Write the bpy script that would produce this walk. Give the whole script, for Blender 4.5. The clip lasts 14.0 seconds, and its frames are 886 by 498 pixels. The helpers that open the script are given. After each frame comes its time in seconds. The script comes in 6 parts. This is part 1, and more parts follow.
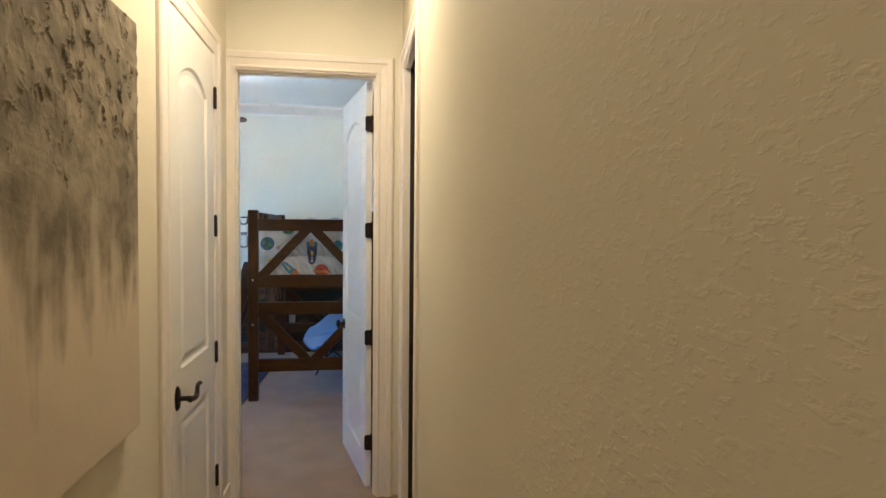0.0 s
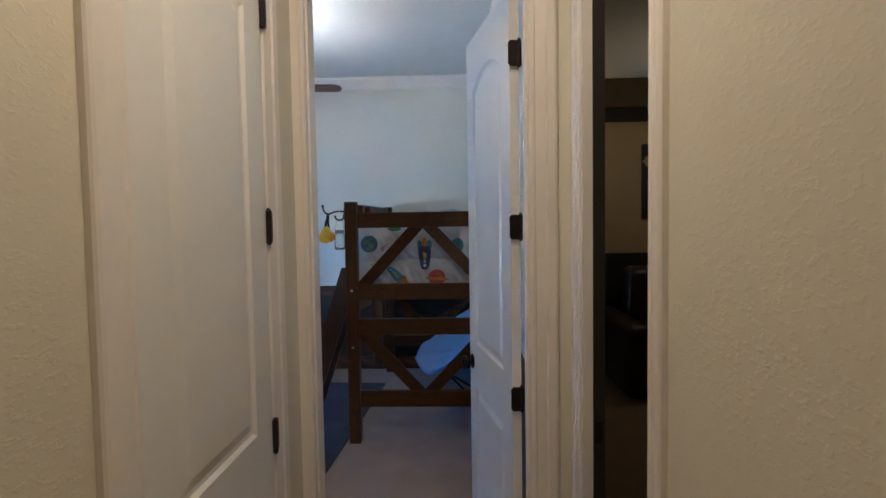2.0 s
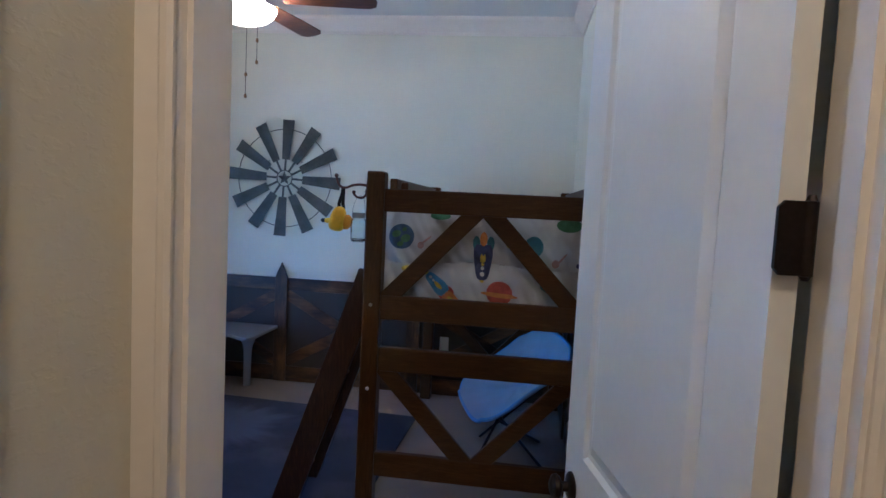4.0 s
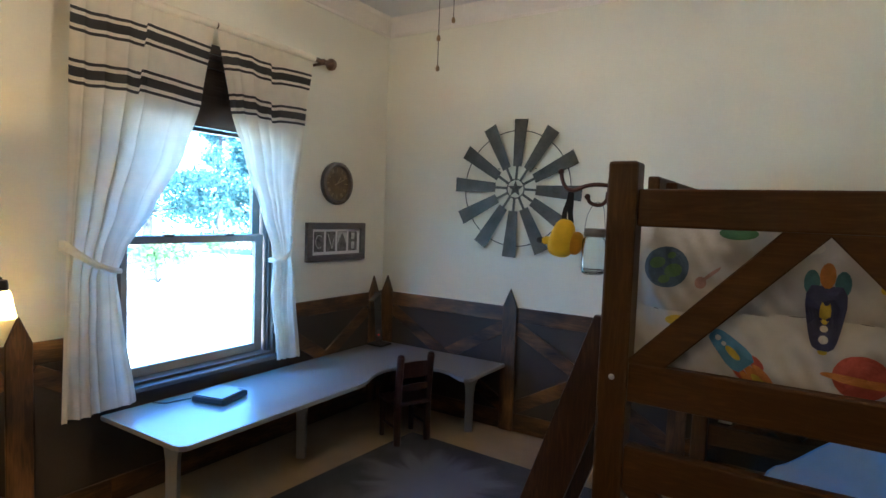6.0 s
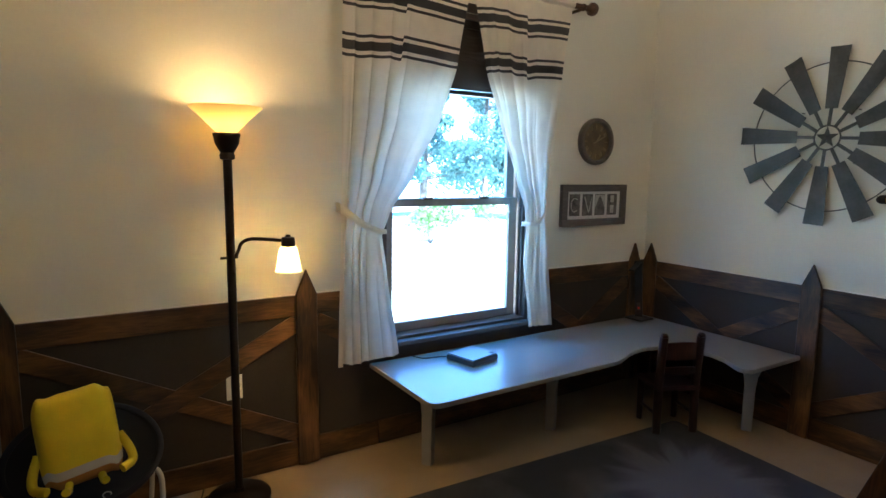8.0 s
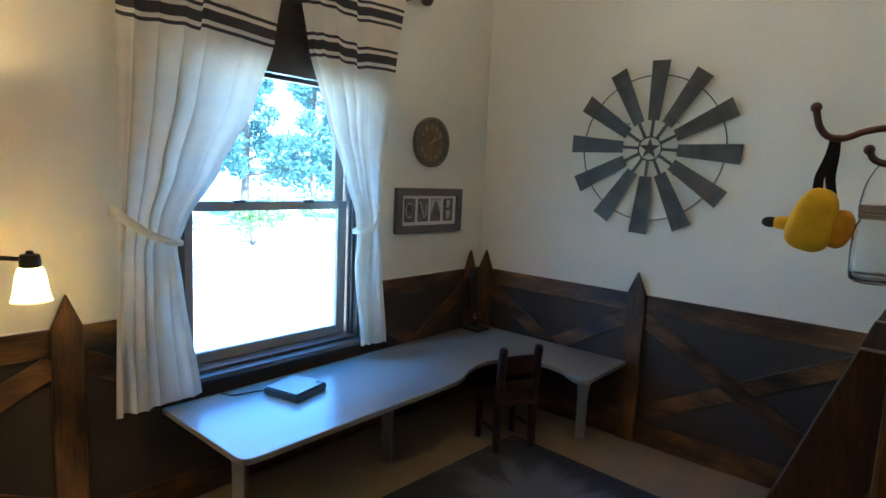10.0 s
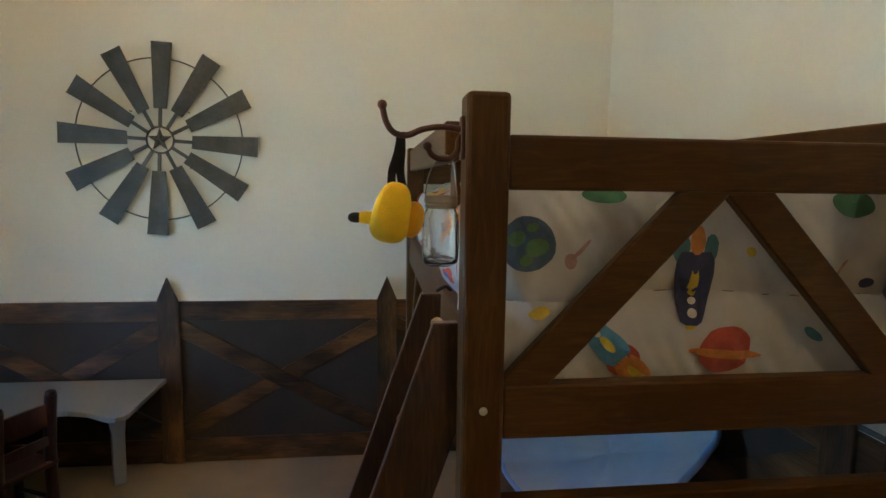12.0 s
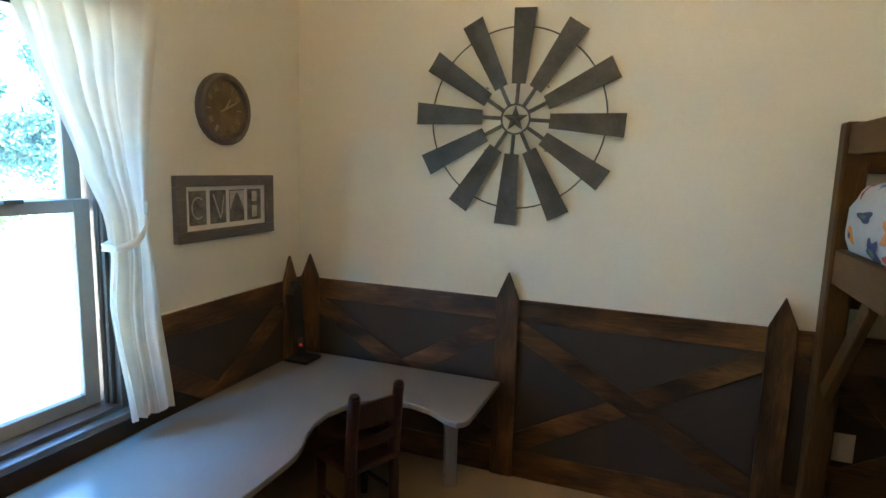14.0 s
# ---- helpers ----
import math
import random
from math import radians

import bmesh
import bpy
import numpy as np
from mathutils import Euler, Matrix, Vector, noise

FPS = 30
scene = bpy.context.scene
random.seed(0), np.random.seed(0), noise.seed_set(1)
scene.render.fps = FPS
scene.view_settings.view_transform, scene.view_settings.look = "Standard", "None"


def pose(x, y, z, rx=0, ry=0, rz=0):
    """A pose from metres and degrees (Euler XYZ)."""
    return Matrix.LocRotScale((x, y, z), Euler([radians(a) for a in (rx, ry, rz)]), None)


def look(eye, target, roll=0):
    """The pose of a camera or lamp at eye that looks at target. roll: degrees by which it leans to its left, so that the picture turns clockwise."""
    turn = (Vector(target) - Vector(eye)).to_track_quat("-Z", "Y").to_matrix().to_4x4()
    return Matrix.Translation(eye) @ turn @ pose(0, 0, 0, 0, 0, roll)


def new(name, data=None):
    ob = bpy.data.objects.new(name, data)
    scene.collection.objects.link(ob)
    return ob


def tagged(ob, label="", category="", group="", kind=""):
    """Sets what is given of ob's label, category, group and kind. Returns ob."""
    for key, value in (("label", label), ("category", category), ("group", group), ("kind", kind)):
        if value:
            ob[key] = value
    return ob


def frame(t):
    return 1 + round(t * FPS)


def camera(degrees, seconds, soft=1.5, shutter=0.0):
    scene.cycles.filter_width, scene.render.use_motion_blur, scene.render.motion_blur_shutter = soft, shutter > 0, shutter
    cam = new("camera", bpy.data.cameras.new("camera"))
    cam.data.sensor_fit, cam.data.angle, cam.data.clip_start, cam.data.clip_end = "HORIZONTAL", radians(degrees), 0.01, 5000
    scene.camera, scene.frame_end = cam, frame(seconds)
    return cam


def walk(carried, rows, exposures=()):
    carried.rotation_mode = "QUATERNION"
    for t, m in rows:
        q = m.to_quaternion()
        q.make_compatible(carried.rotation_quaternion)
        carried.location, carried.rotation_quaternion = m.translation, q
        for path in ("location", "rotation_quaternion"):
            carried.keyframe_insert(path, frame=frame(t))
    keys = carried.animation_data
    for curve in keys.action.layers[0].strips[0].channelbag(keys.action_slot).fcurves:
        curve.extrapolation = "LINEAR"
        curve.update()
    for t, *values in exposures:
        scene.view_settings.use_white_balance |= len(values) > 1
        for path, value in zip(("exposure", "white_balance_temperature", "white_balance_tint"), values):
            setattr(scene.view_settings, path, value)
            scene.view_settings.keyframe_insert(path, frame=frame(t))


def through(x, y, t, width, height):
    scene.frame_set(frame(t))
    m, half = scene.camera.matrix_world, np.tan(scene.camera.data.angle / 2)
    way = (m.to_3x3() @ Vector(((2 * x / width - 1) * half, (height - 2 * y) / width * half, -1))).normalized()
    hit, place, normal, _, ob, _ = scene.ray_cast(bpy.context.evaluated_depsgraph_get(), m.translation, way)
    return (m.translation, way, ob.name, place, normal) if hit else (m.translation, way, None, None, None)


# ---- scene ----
cam = camera(75.4, 14.0)
PATH = [
    (0, (0.163, -0.04, 1.564), (0.46, 1.936, 1.492), 0.5),
    (0.5, (0.103, 0.234, 1.574), (0.272, 2.224, 1.482), -1.4),
    (1, (0.095, 0.574, 1.557), (0.166, 2.569, 1.447), -1.2),
    (1.5, (0.104, 0.919, 1.576), (0.052, 2.914, 1.446), -0.4),
    (2, (0.05, 1.272, 1.581), (-0.03, 3.268, 1.477), -0.9),
    (2.5, (0.011, 1.622, 1.585), (-0.064, 3.617, 1.483), -1.8),
    (3, (-0.006, 1.948, 1.6), (-0.137, 3.94, 1.478), -0.4),
    (3.2, (-0.024, 2.081, 1.587), (-0.161, 4.072, 1.449), 0.8),
    (5.3, (-0.211, 3.375, 1.558), (-0.723, 5.303, 1.423), 2.1),
    (5.5, (-0.231, 3.445, 1.557), (-0.813, 5.354, 1.43), 1.5),
    (6, (-0.301, 3.573, 1.546), (-1.367, 5.261, 1.42), 2.1),
    (6.5, (-0.348, 3.623, 1.526), (-1.792, 4.994, 1.342), 2.5),
    (7, (-0.445, 3.596, 1.495), (-2.1, 4.688, 1.237), 1.9),
    (7.2, (-0.439, 3.628, 1.502), (-2.15, 4.62, 1.207), 1.0),
    (9.3, (-0.579, 3.886, 1.534), (-2.007, 5.263, 1.277), 3.3),
    (9.5, (-0.634, 3.909, 1.539), (-2.006, 5.34, 1.271), 4.1),
    (10, (-0.755, 4.015, 1.533), (-2.051, 5.516, 1.277), 2.6),
    (10.5, (-0.842, 4.138, 1.552), (-1.791, 5.891, 1.39), 1.9),
    (11, (-0.884, 4.189, 1.544), (-1.376, 6.119, 1.358), 1.2),
    (11.5, (-0.922, 4.17, 1.556), (-0.896, 6.162, 1.38), -0.3),
    (12, (-0.967, 4.149, 1.542), (-0.727, 6.121, 1.309), 0.8),
    (12.5, (-1.061, 4.192, 1.575), (-1.119, 6.186, 1.435), 0.3),
    (13, (-1.175, 4.384, 1.537), (-1.564, 6.338, 1.363), 1.4),
    (13.5, (-1.271, 4.545, 1.53), (-1.782, 6.455, 1.231), 2.5),
    (14, (-1.395, 4.649, 1.512), (-2.094, 6.501, 1.226), 1.6),
]
EXPOSURES = [
    (0.0, 5.0, 4600, 6),
    (0.5, 4.7, 4600, 8),
    (1.5, 4.28, 4450, 10),
    (2.5, 4.02, 4300, 14),
    (3.2, 4.02, 4200, 16),
    (5.5, 4.22, 5350, 11),
    (7.0, 4.02, 6000, 11),
    (9.5, 3.98, 5850, 10),
    (10.0, 3.9, 5700, 8),
    (10.5, 3.8, 5300, 6),
    (11.0, 3.7, 5800, 9),
    (11.5, 3.88, 5850, 7),
    (12.0, 4.25, 6400, 7),
    (13.0, 4.36, 7000, 8),
    (13.5, 4.34, 7350, 9),
    (14.0, 4.34, 7250, 10),
]
walk(cam, [(t, look(eye, target, roll)) for t, eye, target, roll in PATH], EXPOSURES)

# ---- world and lights ----
world = bpy.data.worlds.new("sky")
scene.world = world
world.use_nodes = True
wn = world.node_tree
sky = wn.nodes.new("ShaderNodeTexSky")
sky.sky_type = "NISHITA"
sky.sun_disc = False
sky.sun_elevation = radians(57.5)
sky.sun_rotation = radians(110)
sky.air_density, sky.dust_density, sky.ozone_density = 0.85, 0.0, 8.0
wn.nodes["Background"].inputs["Strength"].default_value = 0.15
wn.links.new(sky.outputs[0], wn.nodes["Background"].inputs["Color"])

sun_data = bpy.data.lights.new("sun", "SUN")
sun_data.energy, sun_data.angle, sun_data.color = 5.0, radians(0.5), (1.0, 0.96, 0.91)
sun = new("sun", sun_data)
sun.matrix_world = look((30, -8, 50), (0, 3, 0))


def lamp_point(name, place, watts, colour, radius):
    data = bpy.data.lights.new(name, "POINT")
    data.energy, data.color, data.shadow_soft_size = watts, colour, radius
    ob = new(name, data)
    ob.location = place
    return ob


WARM = (1.0, 0.66, 0.27)
lamp_point("torchiere_bulb_light", (-3.04, 4.30, 1.738), 0.30, WARM, 0.035)
lamp_point("reading_bulb_light", (-2.935, 4.51, 1.14), 0.72, WARM, 0.02)
# assumed warm hall lamps, never seen; the second fills the near wall
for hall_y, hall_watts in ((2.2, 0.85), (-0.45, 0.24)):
    hall_data = bpy.data.lights.new("assumed_hall_light", "AREA")
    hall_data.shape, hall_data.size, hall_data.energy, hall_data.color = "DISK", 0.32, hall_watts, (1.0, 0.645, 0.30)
    new("assumed_hall_light", hall_data).matrix_world = look((-0.04, hall_y, 2.955), (-0.04, hall_y, 0))
# added blue strip lamp hidden behind the blind, tints the desk like sky
sky_fill_data = bpy.data.lights.new("window_sky_fill", "AREA")
sky_fill_data.shape, sky_fill_data.size, sky_fill_data.size_y = "RECTANGLE", 0.9, 0.03
sky_fill_data.energy, sky_fill_data.color = 2.2, (0.03, 0.40, 1.0)
new("window_sky_fill", sky_fill_data).matrix_world = look((-3.413, 5.645, 2.25), (-3.063, 5.645, 1.25))
# added fill light without a fixture, lifts the sitting room's map wall
lamp_point("media_fill_light", (1.9, 6.3, 2.15), 0.24, WARM, 0.05)


# ---- materials ----
def nodes_of(m):
    m.use_nodes = True
    t = m.node_tree
    return t, t.nodes["Principled BSDF"]


def mat(name, colour, rough=0.5, metal=0.0, vary=0.12, scale=6.0, fine=60.0, bump=0.1, stretch=(1, 1, 1), colour2=None, spec=0.5, sheen=0.0):
    """A surface with blotches at one scale, grain at another and a fine relief."""
    m = bpy.data.materials.new(name)
    t, b = nodes_of(m)
    co = t.nodes.new("ShaderNodeTexCoord")
    mp = t.nodes.new("ShaderNodeMapping")
    mp.inputs["Scale"].default_value = stretch
    t.links.new(co.outputs["Object"], mp.inputs["Vector"])
    big = t.nodes.new("ShaderNodeTexNoise")
    big.inputs["Scale"].default_value, big.inputs["Detail"].default_value = scale, 4
    small = t.nodes.new("ShaderNodeTexNoise")
    small.inputs["Scale"].default_value, small.inputs["Detail"].default_value = fine, 3
    for n in (big, small):
        t.links.new(mp.outputs[0], n.inputs["Vector"])
    ramp = t.nodes.new("ShaderNodeValToRGB")
    ramp.color_ramp.elements[0].position, ramp.color_ramp.elements[1].position = 0.34, 0.66
    c2 = colour2 or tuple(c * (1 - vary) for c in colour)
    c1 = colour if colour2 else tuple(min(1, c * (1 + vary)) for c in colour)
    ramp.color_ramp.elements[0].color, ramp.color_ramp.elements[1].color = (*c2, 1), (*c1, 1)
    mixv = t.nodes.new("ShaderNodeMath")
    mixv.operation = "MULTIPLY_ADD"
    mixv.inputs[1].default_value = 0.3
    t.links.new(small.outputs["Fac"], mixv.inputs[0])
    scl = t.nodes.new("ShaderNodeMath")
    scl.operation = "MULTIPLY"
    scl.inputs[1].default_value = 0.7
    t.links.new(big.outputs["Fac"], scl.inputs[0])
    t.links.new(scl.outputs[0], mixv.inputs[2])
    t.links.new(mixv.outputs[0], ramp.inputs["Fac"])
    t.links.new(ramp.outputs["Color"], b.inputs["Base Color"])
    rr = t.nodes.new("ShaderNodeMapRange")
    lo, hi = max(0.02, rough - 0.08), min(1, rough + 0.08)
    lo, hi = (max(lo, 0.285), max(hi, 0.3)) if rough >= 0.24 else (lo, min(hi, 0.265))
    rr.inputs["To Min"].default_value, rr.inputs["To Max"].default_value = lo, hi
    t.links.new(big.outputs["Fac"], rr.inputs["Value"])
    t.links.new(rr.outputs[0], b.inputs["Roughness"])
    b.inputs["Metallic"].default_value = metal
    b.inputs["Specular IOR Level"].default_value = spec
    if sheen:
        b.inputs["Sheen Weight"].default_value = sheen
    if bump:
        bp = t.nodes.new("ShaderNodeBump")
        bp.inputs["Strength"].default_value, bp.inputs["Distance"].default_value = bump, 0.004
        t.links.new(small.outputs["Fac"], bp.inputs["Height"])
        t.links.new(bp.outputs[0], b.inputs["Normal"])
    return m


def wood(name, dark, light, axis, rough=0.45, knots=0.5, fine=1.0, spec=0.5):
    """Stained boards: grain drawn out along axis, with paler worn patches."""
    m = bpy.data.materials.new(name)
    t, b = nodes_of(m)
    co = t.nodes.new("ShaderNodeTexCoord")
    info = t.nodes.new("ShaderNodeObjectInfo")
    off = t.nodes.new("ShaderNodeVectorMath")
    off.operation = "ADD"
    sc = t.nodes.new("ShaderNodeMath")
    sc.operation = "MULTIPLY"
    sc.inputs[1].default_value = 37.0
    t.links.new(info.outputs["Random"], sc.inputs[0])
    t.links.new(co.outputs["Object"], off.inputs[0])
    t.links.new(sc.outputs[0], off.inputs[1])
    mp = t.nodes.new("ShaderNodeMapping")
    st = [1.0, 1.0, 1.0]
    st["xyz".index(axis)] = 0.09
    mp.inputs["Scale"].default_value = st
    t.links.new(off.outputs[0], mp.inputs["Vector"])
    grain = t.nodes.new("ShaderNodeTexNoise")
    grain.inputs["Scale"].default_value, grain.inputs["Detail"].default_value = 55 * fine, 6
    grain.inputs["Distortion"].default_value = 2.4
    t.links.new(mp.outputs[0], grain.inputs["Vector"])
    mp2 = t.nodes.new("ShaderNodeMapping")
    st2 = [1.0, 1.0, 1.0]
    st2["xyz".index(axis)] = 0.35
    mp2.inputs["Scale"].default_value = st2
    t.links.new(off.outputs[0], mp2.inputs["Vector"])
    wear = t.nodes.new("ShaderNodeTexNoise")
    wear.inputs["Scale"].default_value, wear.inputs["Detail"].default_value = 9 * fine, 3
    t.links.new(mp2.outputs[0], wear.inputs["Vector"])
    add = t.nodes.new("ShaderNodeMath")
    add.operation = "MULTIPLY_ADD"
    add.inputs[1].default_value = knots
    sub = t.nodes.new("ShaderNodeMath")
    sub.operation = "MULTIPLY"
    sub.inputs[1].default_value = 1 - knots
    t.links.new(grain.outputs["Fac"], sub.inputs[0])
    t.links.new(wear.outputs["Fac"], add.inputs[0])
    t.links.new(sub.outputs[0], add.inputs[2])
    ramp = t.nodes.new("ShaderNodeValToRGB")
    e = ramp.color_ramp.elements
    e[0].position, e[1].position = 0.36, 0.68
    e[0].color, e[1].color = (*dark, 1), (*light, 1)
    mid = e.new(0.5)
    mid.color = (*[d * 0.72 + l * 0.28 for d, l in zip(dark, light)], 1)
    t.links.new(add.outputs[0], ramp.inputs["Fac"])
    t.links.new(ramp.outputs["Color"], b.inputs["Base Color"])
    b.inputs["Roughness"].default_value = rough
    b.inputs["Specular IOR Level"].default_value = spec
    bp = t.nodes.new("ShaderNodeBump")
    bp.inputs["Strength"].default_value, bp.inputs["Distance"].default_value = 0.12, 0.003
    t.links.new(grain.outputs["Fac"], bp.inputs["Height"])
    t.links.new(bp.outputs[0], b.inputs["Normal"])
    return m


def wall_paint(name, colour, relief):
    """Paint over hand-trowelled plaster: flat islands with soft edges, and a fine stipple."""
    m = mat(name, colour, 0.75, vary=0.035, scale=1.4, fine=90, bump=0)
    t, b = nodes_of(m)
    co = t.nodes.new("ShaderNodeTexCoord")
    n1 = t.nodes.new("ShaderNodeTexNoise")
    n1.inputs["Scale"].default_value, n1.inputs["Detail"].default_value, n1.inputs["Distortion"].default_value = 56, 3, 0.3
    n2 = t.nodes.new("ShaderNodeTexNoise")
    n2.inputs["Scale"].default_value, n2.inputs["Detail"].default_value = 120, 2
    r1 = t.nodes.new("ShaderNodeValToRGB")
    r1.color_ramp.elements[0].position, r1.color_ramp.elements[1].position = 0.53, 0.63
    mp = t.nodes.new("ShaderNodeMapping")
    mp.inputs["Scale"].default_value = (1, 1, 2.0)
    t.links.new(co.outputs["Object"], mp.inputs["Vector"])
    for n in (n1, n2):
        t.links.new(mp.outputs[0], n.inputs["Vector"])
    t.links.new(n1.outputs["Fac"], r1.inputs["Fac"])
    ma = t.nodes.new("ShaderNodeMath")
    ma.operation = "MULTIPLY_ADD"
    ma.inputs[1].default_value = 0.22
    t.links.new(n2.outputs["Fac"], ma.inputs[0])
    t.links.new(r1.outputs["Color"], ma.inputs[2])
    bp = t.nodes.new("ShaderNodeBump")
    bp.inputs["Strength"].default_value, bp.inputs["Distance"].default_value = relief, 0.003
    t.links.new(ma.outputs[0], bp.inputs["Height"])
    t.links.new(bp.outputs[0], b.inputs["Normal"])
    return m


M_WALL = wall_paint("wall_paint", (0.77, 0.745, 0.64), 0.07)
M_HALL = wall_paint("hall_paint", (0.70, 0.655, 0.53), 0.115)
M_CEIL = wall_paint("ceiling_paint", (0.78, 0.78, 0.76), 0.15)
M_TRIM = mat("white_trim", (0.82, 0.77, 0.71), 0.42, vary=0.04, scale=3, fine=40, bump=0.03)
M_DOOR = mat("white_door", (0.80, 0.79, 0.76), 0.38, vary=0.03, scale=4, fine=50, bump=0.05)
M_CARPET = mat("tan_carpet", (0.29, 0.19, 0.088), 0.95, vary=0.16, scale=5, fine=260, bump=0.9, sheen=0.3)
M_RUG = mat("charcoal_rug", (0.08, 0.08, 0.092), 0.95, scale=3.0, fine=220, bump=0.9, colour2=(0.016, 0.018, 0.028), sheen=0.1)
ramp_rug = [n for n in M_RUG.node_tree.nodes if n.type == "VALTORGB"][0].color_ramp
ramp_rug.elements[0].position, ramp_rug.elements[1].position = 0.5, 0.72


def rug_bursts(m, centres):
    """Paler ragged bursts woven into the pile, with rays of uneven length."""
    t, b = nodes_of(m)
    co = t.nodes.new("ShaderNodeTexCoord")
    for c, size in centres:
        sub, unit, far = (t.nodes.new("ShaderNodeVectorMath") for k in range(3))
        sub.operation, unit.operation, far.operation = "SUBTRACT", "NORMALIZE", "LENGTH"
        sub.inputs[1].default_value = (*c, 0.012)
        t.links.new(co.outputs["Object"], sub.inputs[0])
        t.links.new(sub.outputs[0], unit.inputs[0])
        t.links.new(sub.outputs[0], far.inputs[0])
        ray = t.nodes.new("ShaderNodeTexNoise")
        ray.inputs["Scale"].default_value, ray.inputs["Detail"].default_value = 2.6, 3
        t.links.new(unit.outputs[0], ray.inputs["Vector"])
        reach = t.nodes.new("ShaderNodeMath")
        reach.operation = "MULTIPLY_ADD"
        reach.inputs[1].default_value, reach.inputs[2].default_value = -0.9 / size, 0.12
        t.links.new(far.outputs["Value"], reach.inputs[0])
        add = t.nodes.new("ShaderNodeMath")
        t.links.new(reach.outputs[0], add.inputs[0])
        t.links.new(ray.outputs["Fac"], add.inputs[1])
        fade = t.nodes.new("ShaderNodeMapRange")
        fade.inputs["From Min"].default_value, fade.inputs["From Max"].default_value = 0.0, 0.22
        fade.inputs["To Max"].default_value = 0.6
        t.links.new(add.outputs[0], fade.inputs["Value"])
        mx = t.nodes.new("ShaderNodeMix")
        mx.data_type = "RGBA"
        t.links.new(fade.outputs[0], mx.inputs["Factor"])
        t.links.new(b.inputs["Base Color"].links[0].from_socket, mx.inputs["A"])
        mx.inputs["B"].default_value = (0.15, 0.155, 0.19, 1)
        t.links.new(mx.outputs["Result"], b.inputs["Base Color"])


rug_bursts(M_RUG, [((-2.02, 6.22), 0.62)])
M_PANEL = mat("dark_panel", (0.049, 0.035, 0.025), 0.6, vary=0.15, scale=4, fine=70, bump=0.06)
W_DARK, W_LIGHT = (0.017, 0.008, 0.0035), (0.25, 0.117, 0.037)
M_WX, M_WY, M_WZ = (wood("stained_board_" + a, W_DARK, W_LIGHT, a, 0.42, 0.72) for a in "xyz")
B_DARK, B_LIGHT = (0.060, 0.0245, 0.0054), (0.102, 0.0435, 0.0100)
M_BX, M_BY, M_BZ = (wood("bed_wood_" + a, B_DARK, B_LIGHT, a, 0.45, 0.25, 1.0, 0.22) for a in "xyz")
M_RUNG = wood("pale_rung_wood", (0.25, 0.15, 0.07), (0.45, 0.30, 0.16), "y", 0.5, 0.3)
M_CHAIR = wood("mahogany", (0.018, 0.006, 0.004), (0.065, 0.02, 0.012), "z", 0.3, 0.3)
M_DESK = mat("grey_desk", (0.28, 0.272, 0.257), 0.33, vary=0.05, scale=5, fine=80, bump=0.02, spec=0.7)
for key, value in (("Coat Weight", 1.0), ("Coat Roughness", 0.25), ("Coat IOR", 1.65)):
    M_DESK.node_tree.nodes["Principled BSDF"].inputs[key].default_value = value
M_BRONZE = mat("oiled_bronze", (0.022, 0.015, 0.012), 0.42, metal=0.6, vary=0.25, scale=30, fine=120, bump=0.05)
M_BLACK = mat("black_metal", (0.012, 0.012, 0.013), 0.4, metal=0.3, vary=0.2, scale=20, fine=100, bump=0.04)
M_TIN = mat("weathered_zinc", (0.105, 0.107, 0.10), 0.5, metal=0.5, scale=9, fine=60, bump=0.2, colour2=(0.05, 0.053, 0.05))
M_WFRAME = mat("brown_window", (0.11, 0.09, 0.075), 0.28, vary=0.12, scale=8, fine=60, bump=0.04)
M_SILL = mat("lacquered_sill", (0.10, 0.082, 0.068), 0.3, vary=0.12, scale=8, fine=60, bump=0.03)
for key, value in (("Coat Weight", 1.0), ("Coat Roughness", 0.15), ("Coat IOR", 1.7)):
    M_SILL.node_tree.nodes["Principled BSDF"].inputs[key].default_value = value
M_SASH = mat("grey_sash", (0.30, 0.285, 0.265), 0.3, vary=0.08, scale=8, fine=60, bump=0.03)
M_BLIND = mat("dark_blind", (0.045, 0.034, 0.027), 0.36, vary=0.15, scale=12, fine=80, bump=0.05)
M_PLATE = mat("white_plastic", (0.78, 0.76, 0.70), 0.35, vary=0.02, bump=0.01)


def thin_pane(name, base=0.04, rise=0.6, power=4.0, tint=(0.93, 0.96, 0.96)):
    """A thin window pane: clear, with a faint mirror image."""
    m = bpy.data.materials.new(name)
    m.use_nodes = True
    t = m.node_tree
    t.nodes.remove(t.nodes["Principled BSDF"])
    clear, gloss, mix, fres = (t.nodes.new(n) for n in ("ShaderNodeBsdfTransparent", "ShaderNodeBsdfGlossy", "ShaderNodeMixShader", "ShaderNodeLayerWeight"))
    clear.inputs["Color"].default_value = (*tint, 1)
    gloss.inputs["Roughness"].default_value = 0.01
    edge = t.nodes.new("ShaderNodeMath")
    edge.operation = "POWER"
    edge.inputs[1].default_value = power
    part_of = t.nodes.new("ShaderNodeMath")
    part_of.operation = "MULTIPLY_ADD"
    part_of.inputs[1].default_value, part_of.inputs[2].default_value = rise, base
    t.links.new(fres.outputs["Facing"], edge.inputs[0])
    t.links.new(edge.outputs[0], part_of.inputs[0])
    t.links.new(part_of.outputs[0], mix.inputs[0])
    t.links.new(clear.outputs[0], mix.inputs[1])
    t.links.new(gloss.outputs[0], mix.inputs[2])
    t.links.new(mix.outputs[0], t.nodes["Material Output"].inputs["Surface"])
    return m


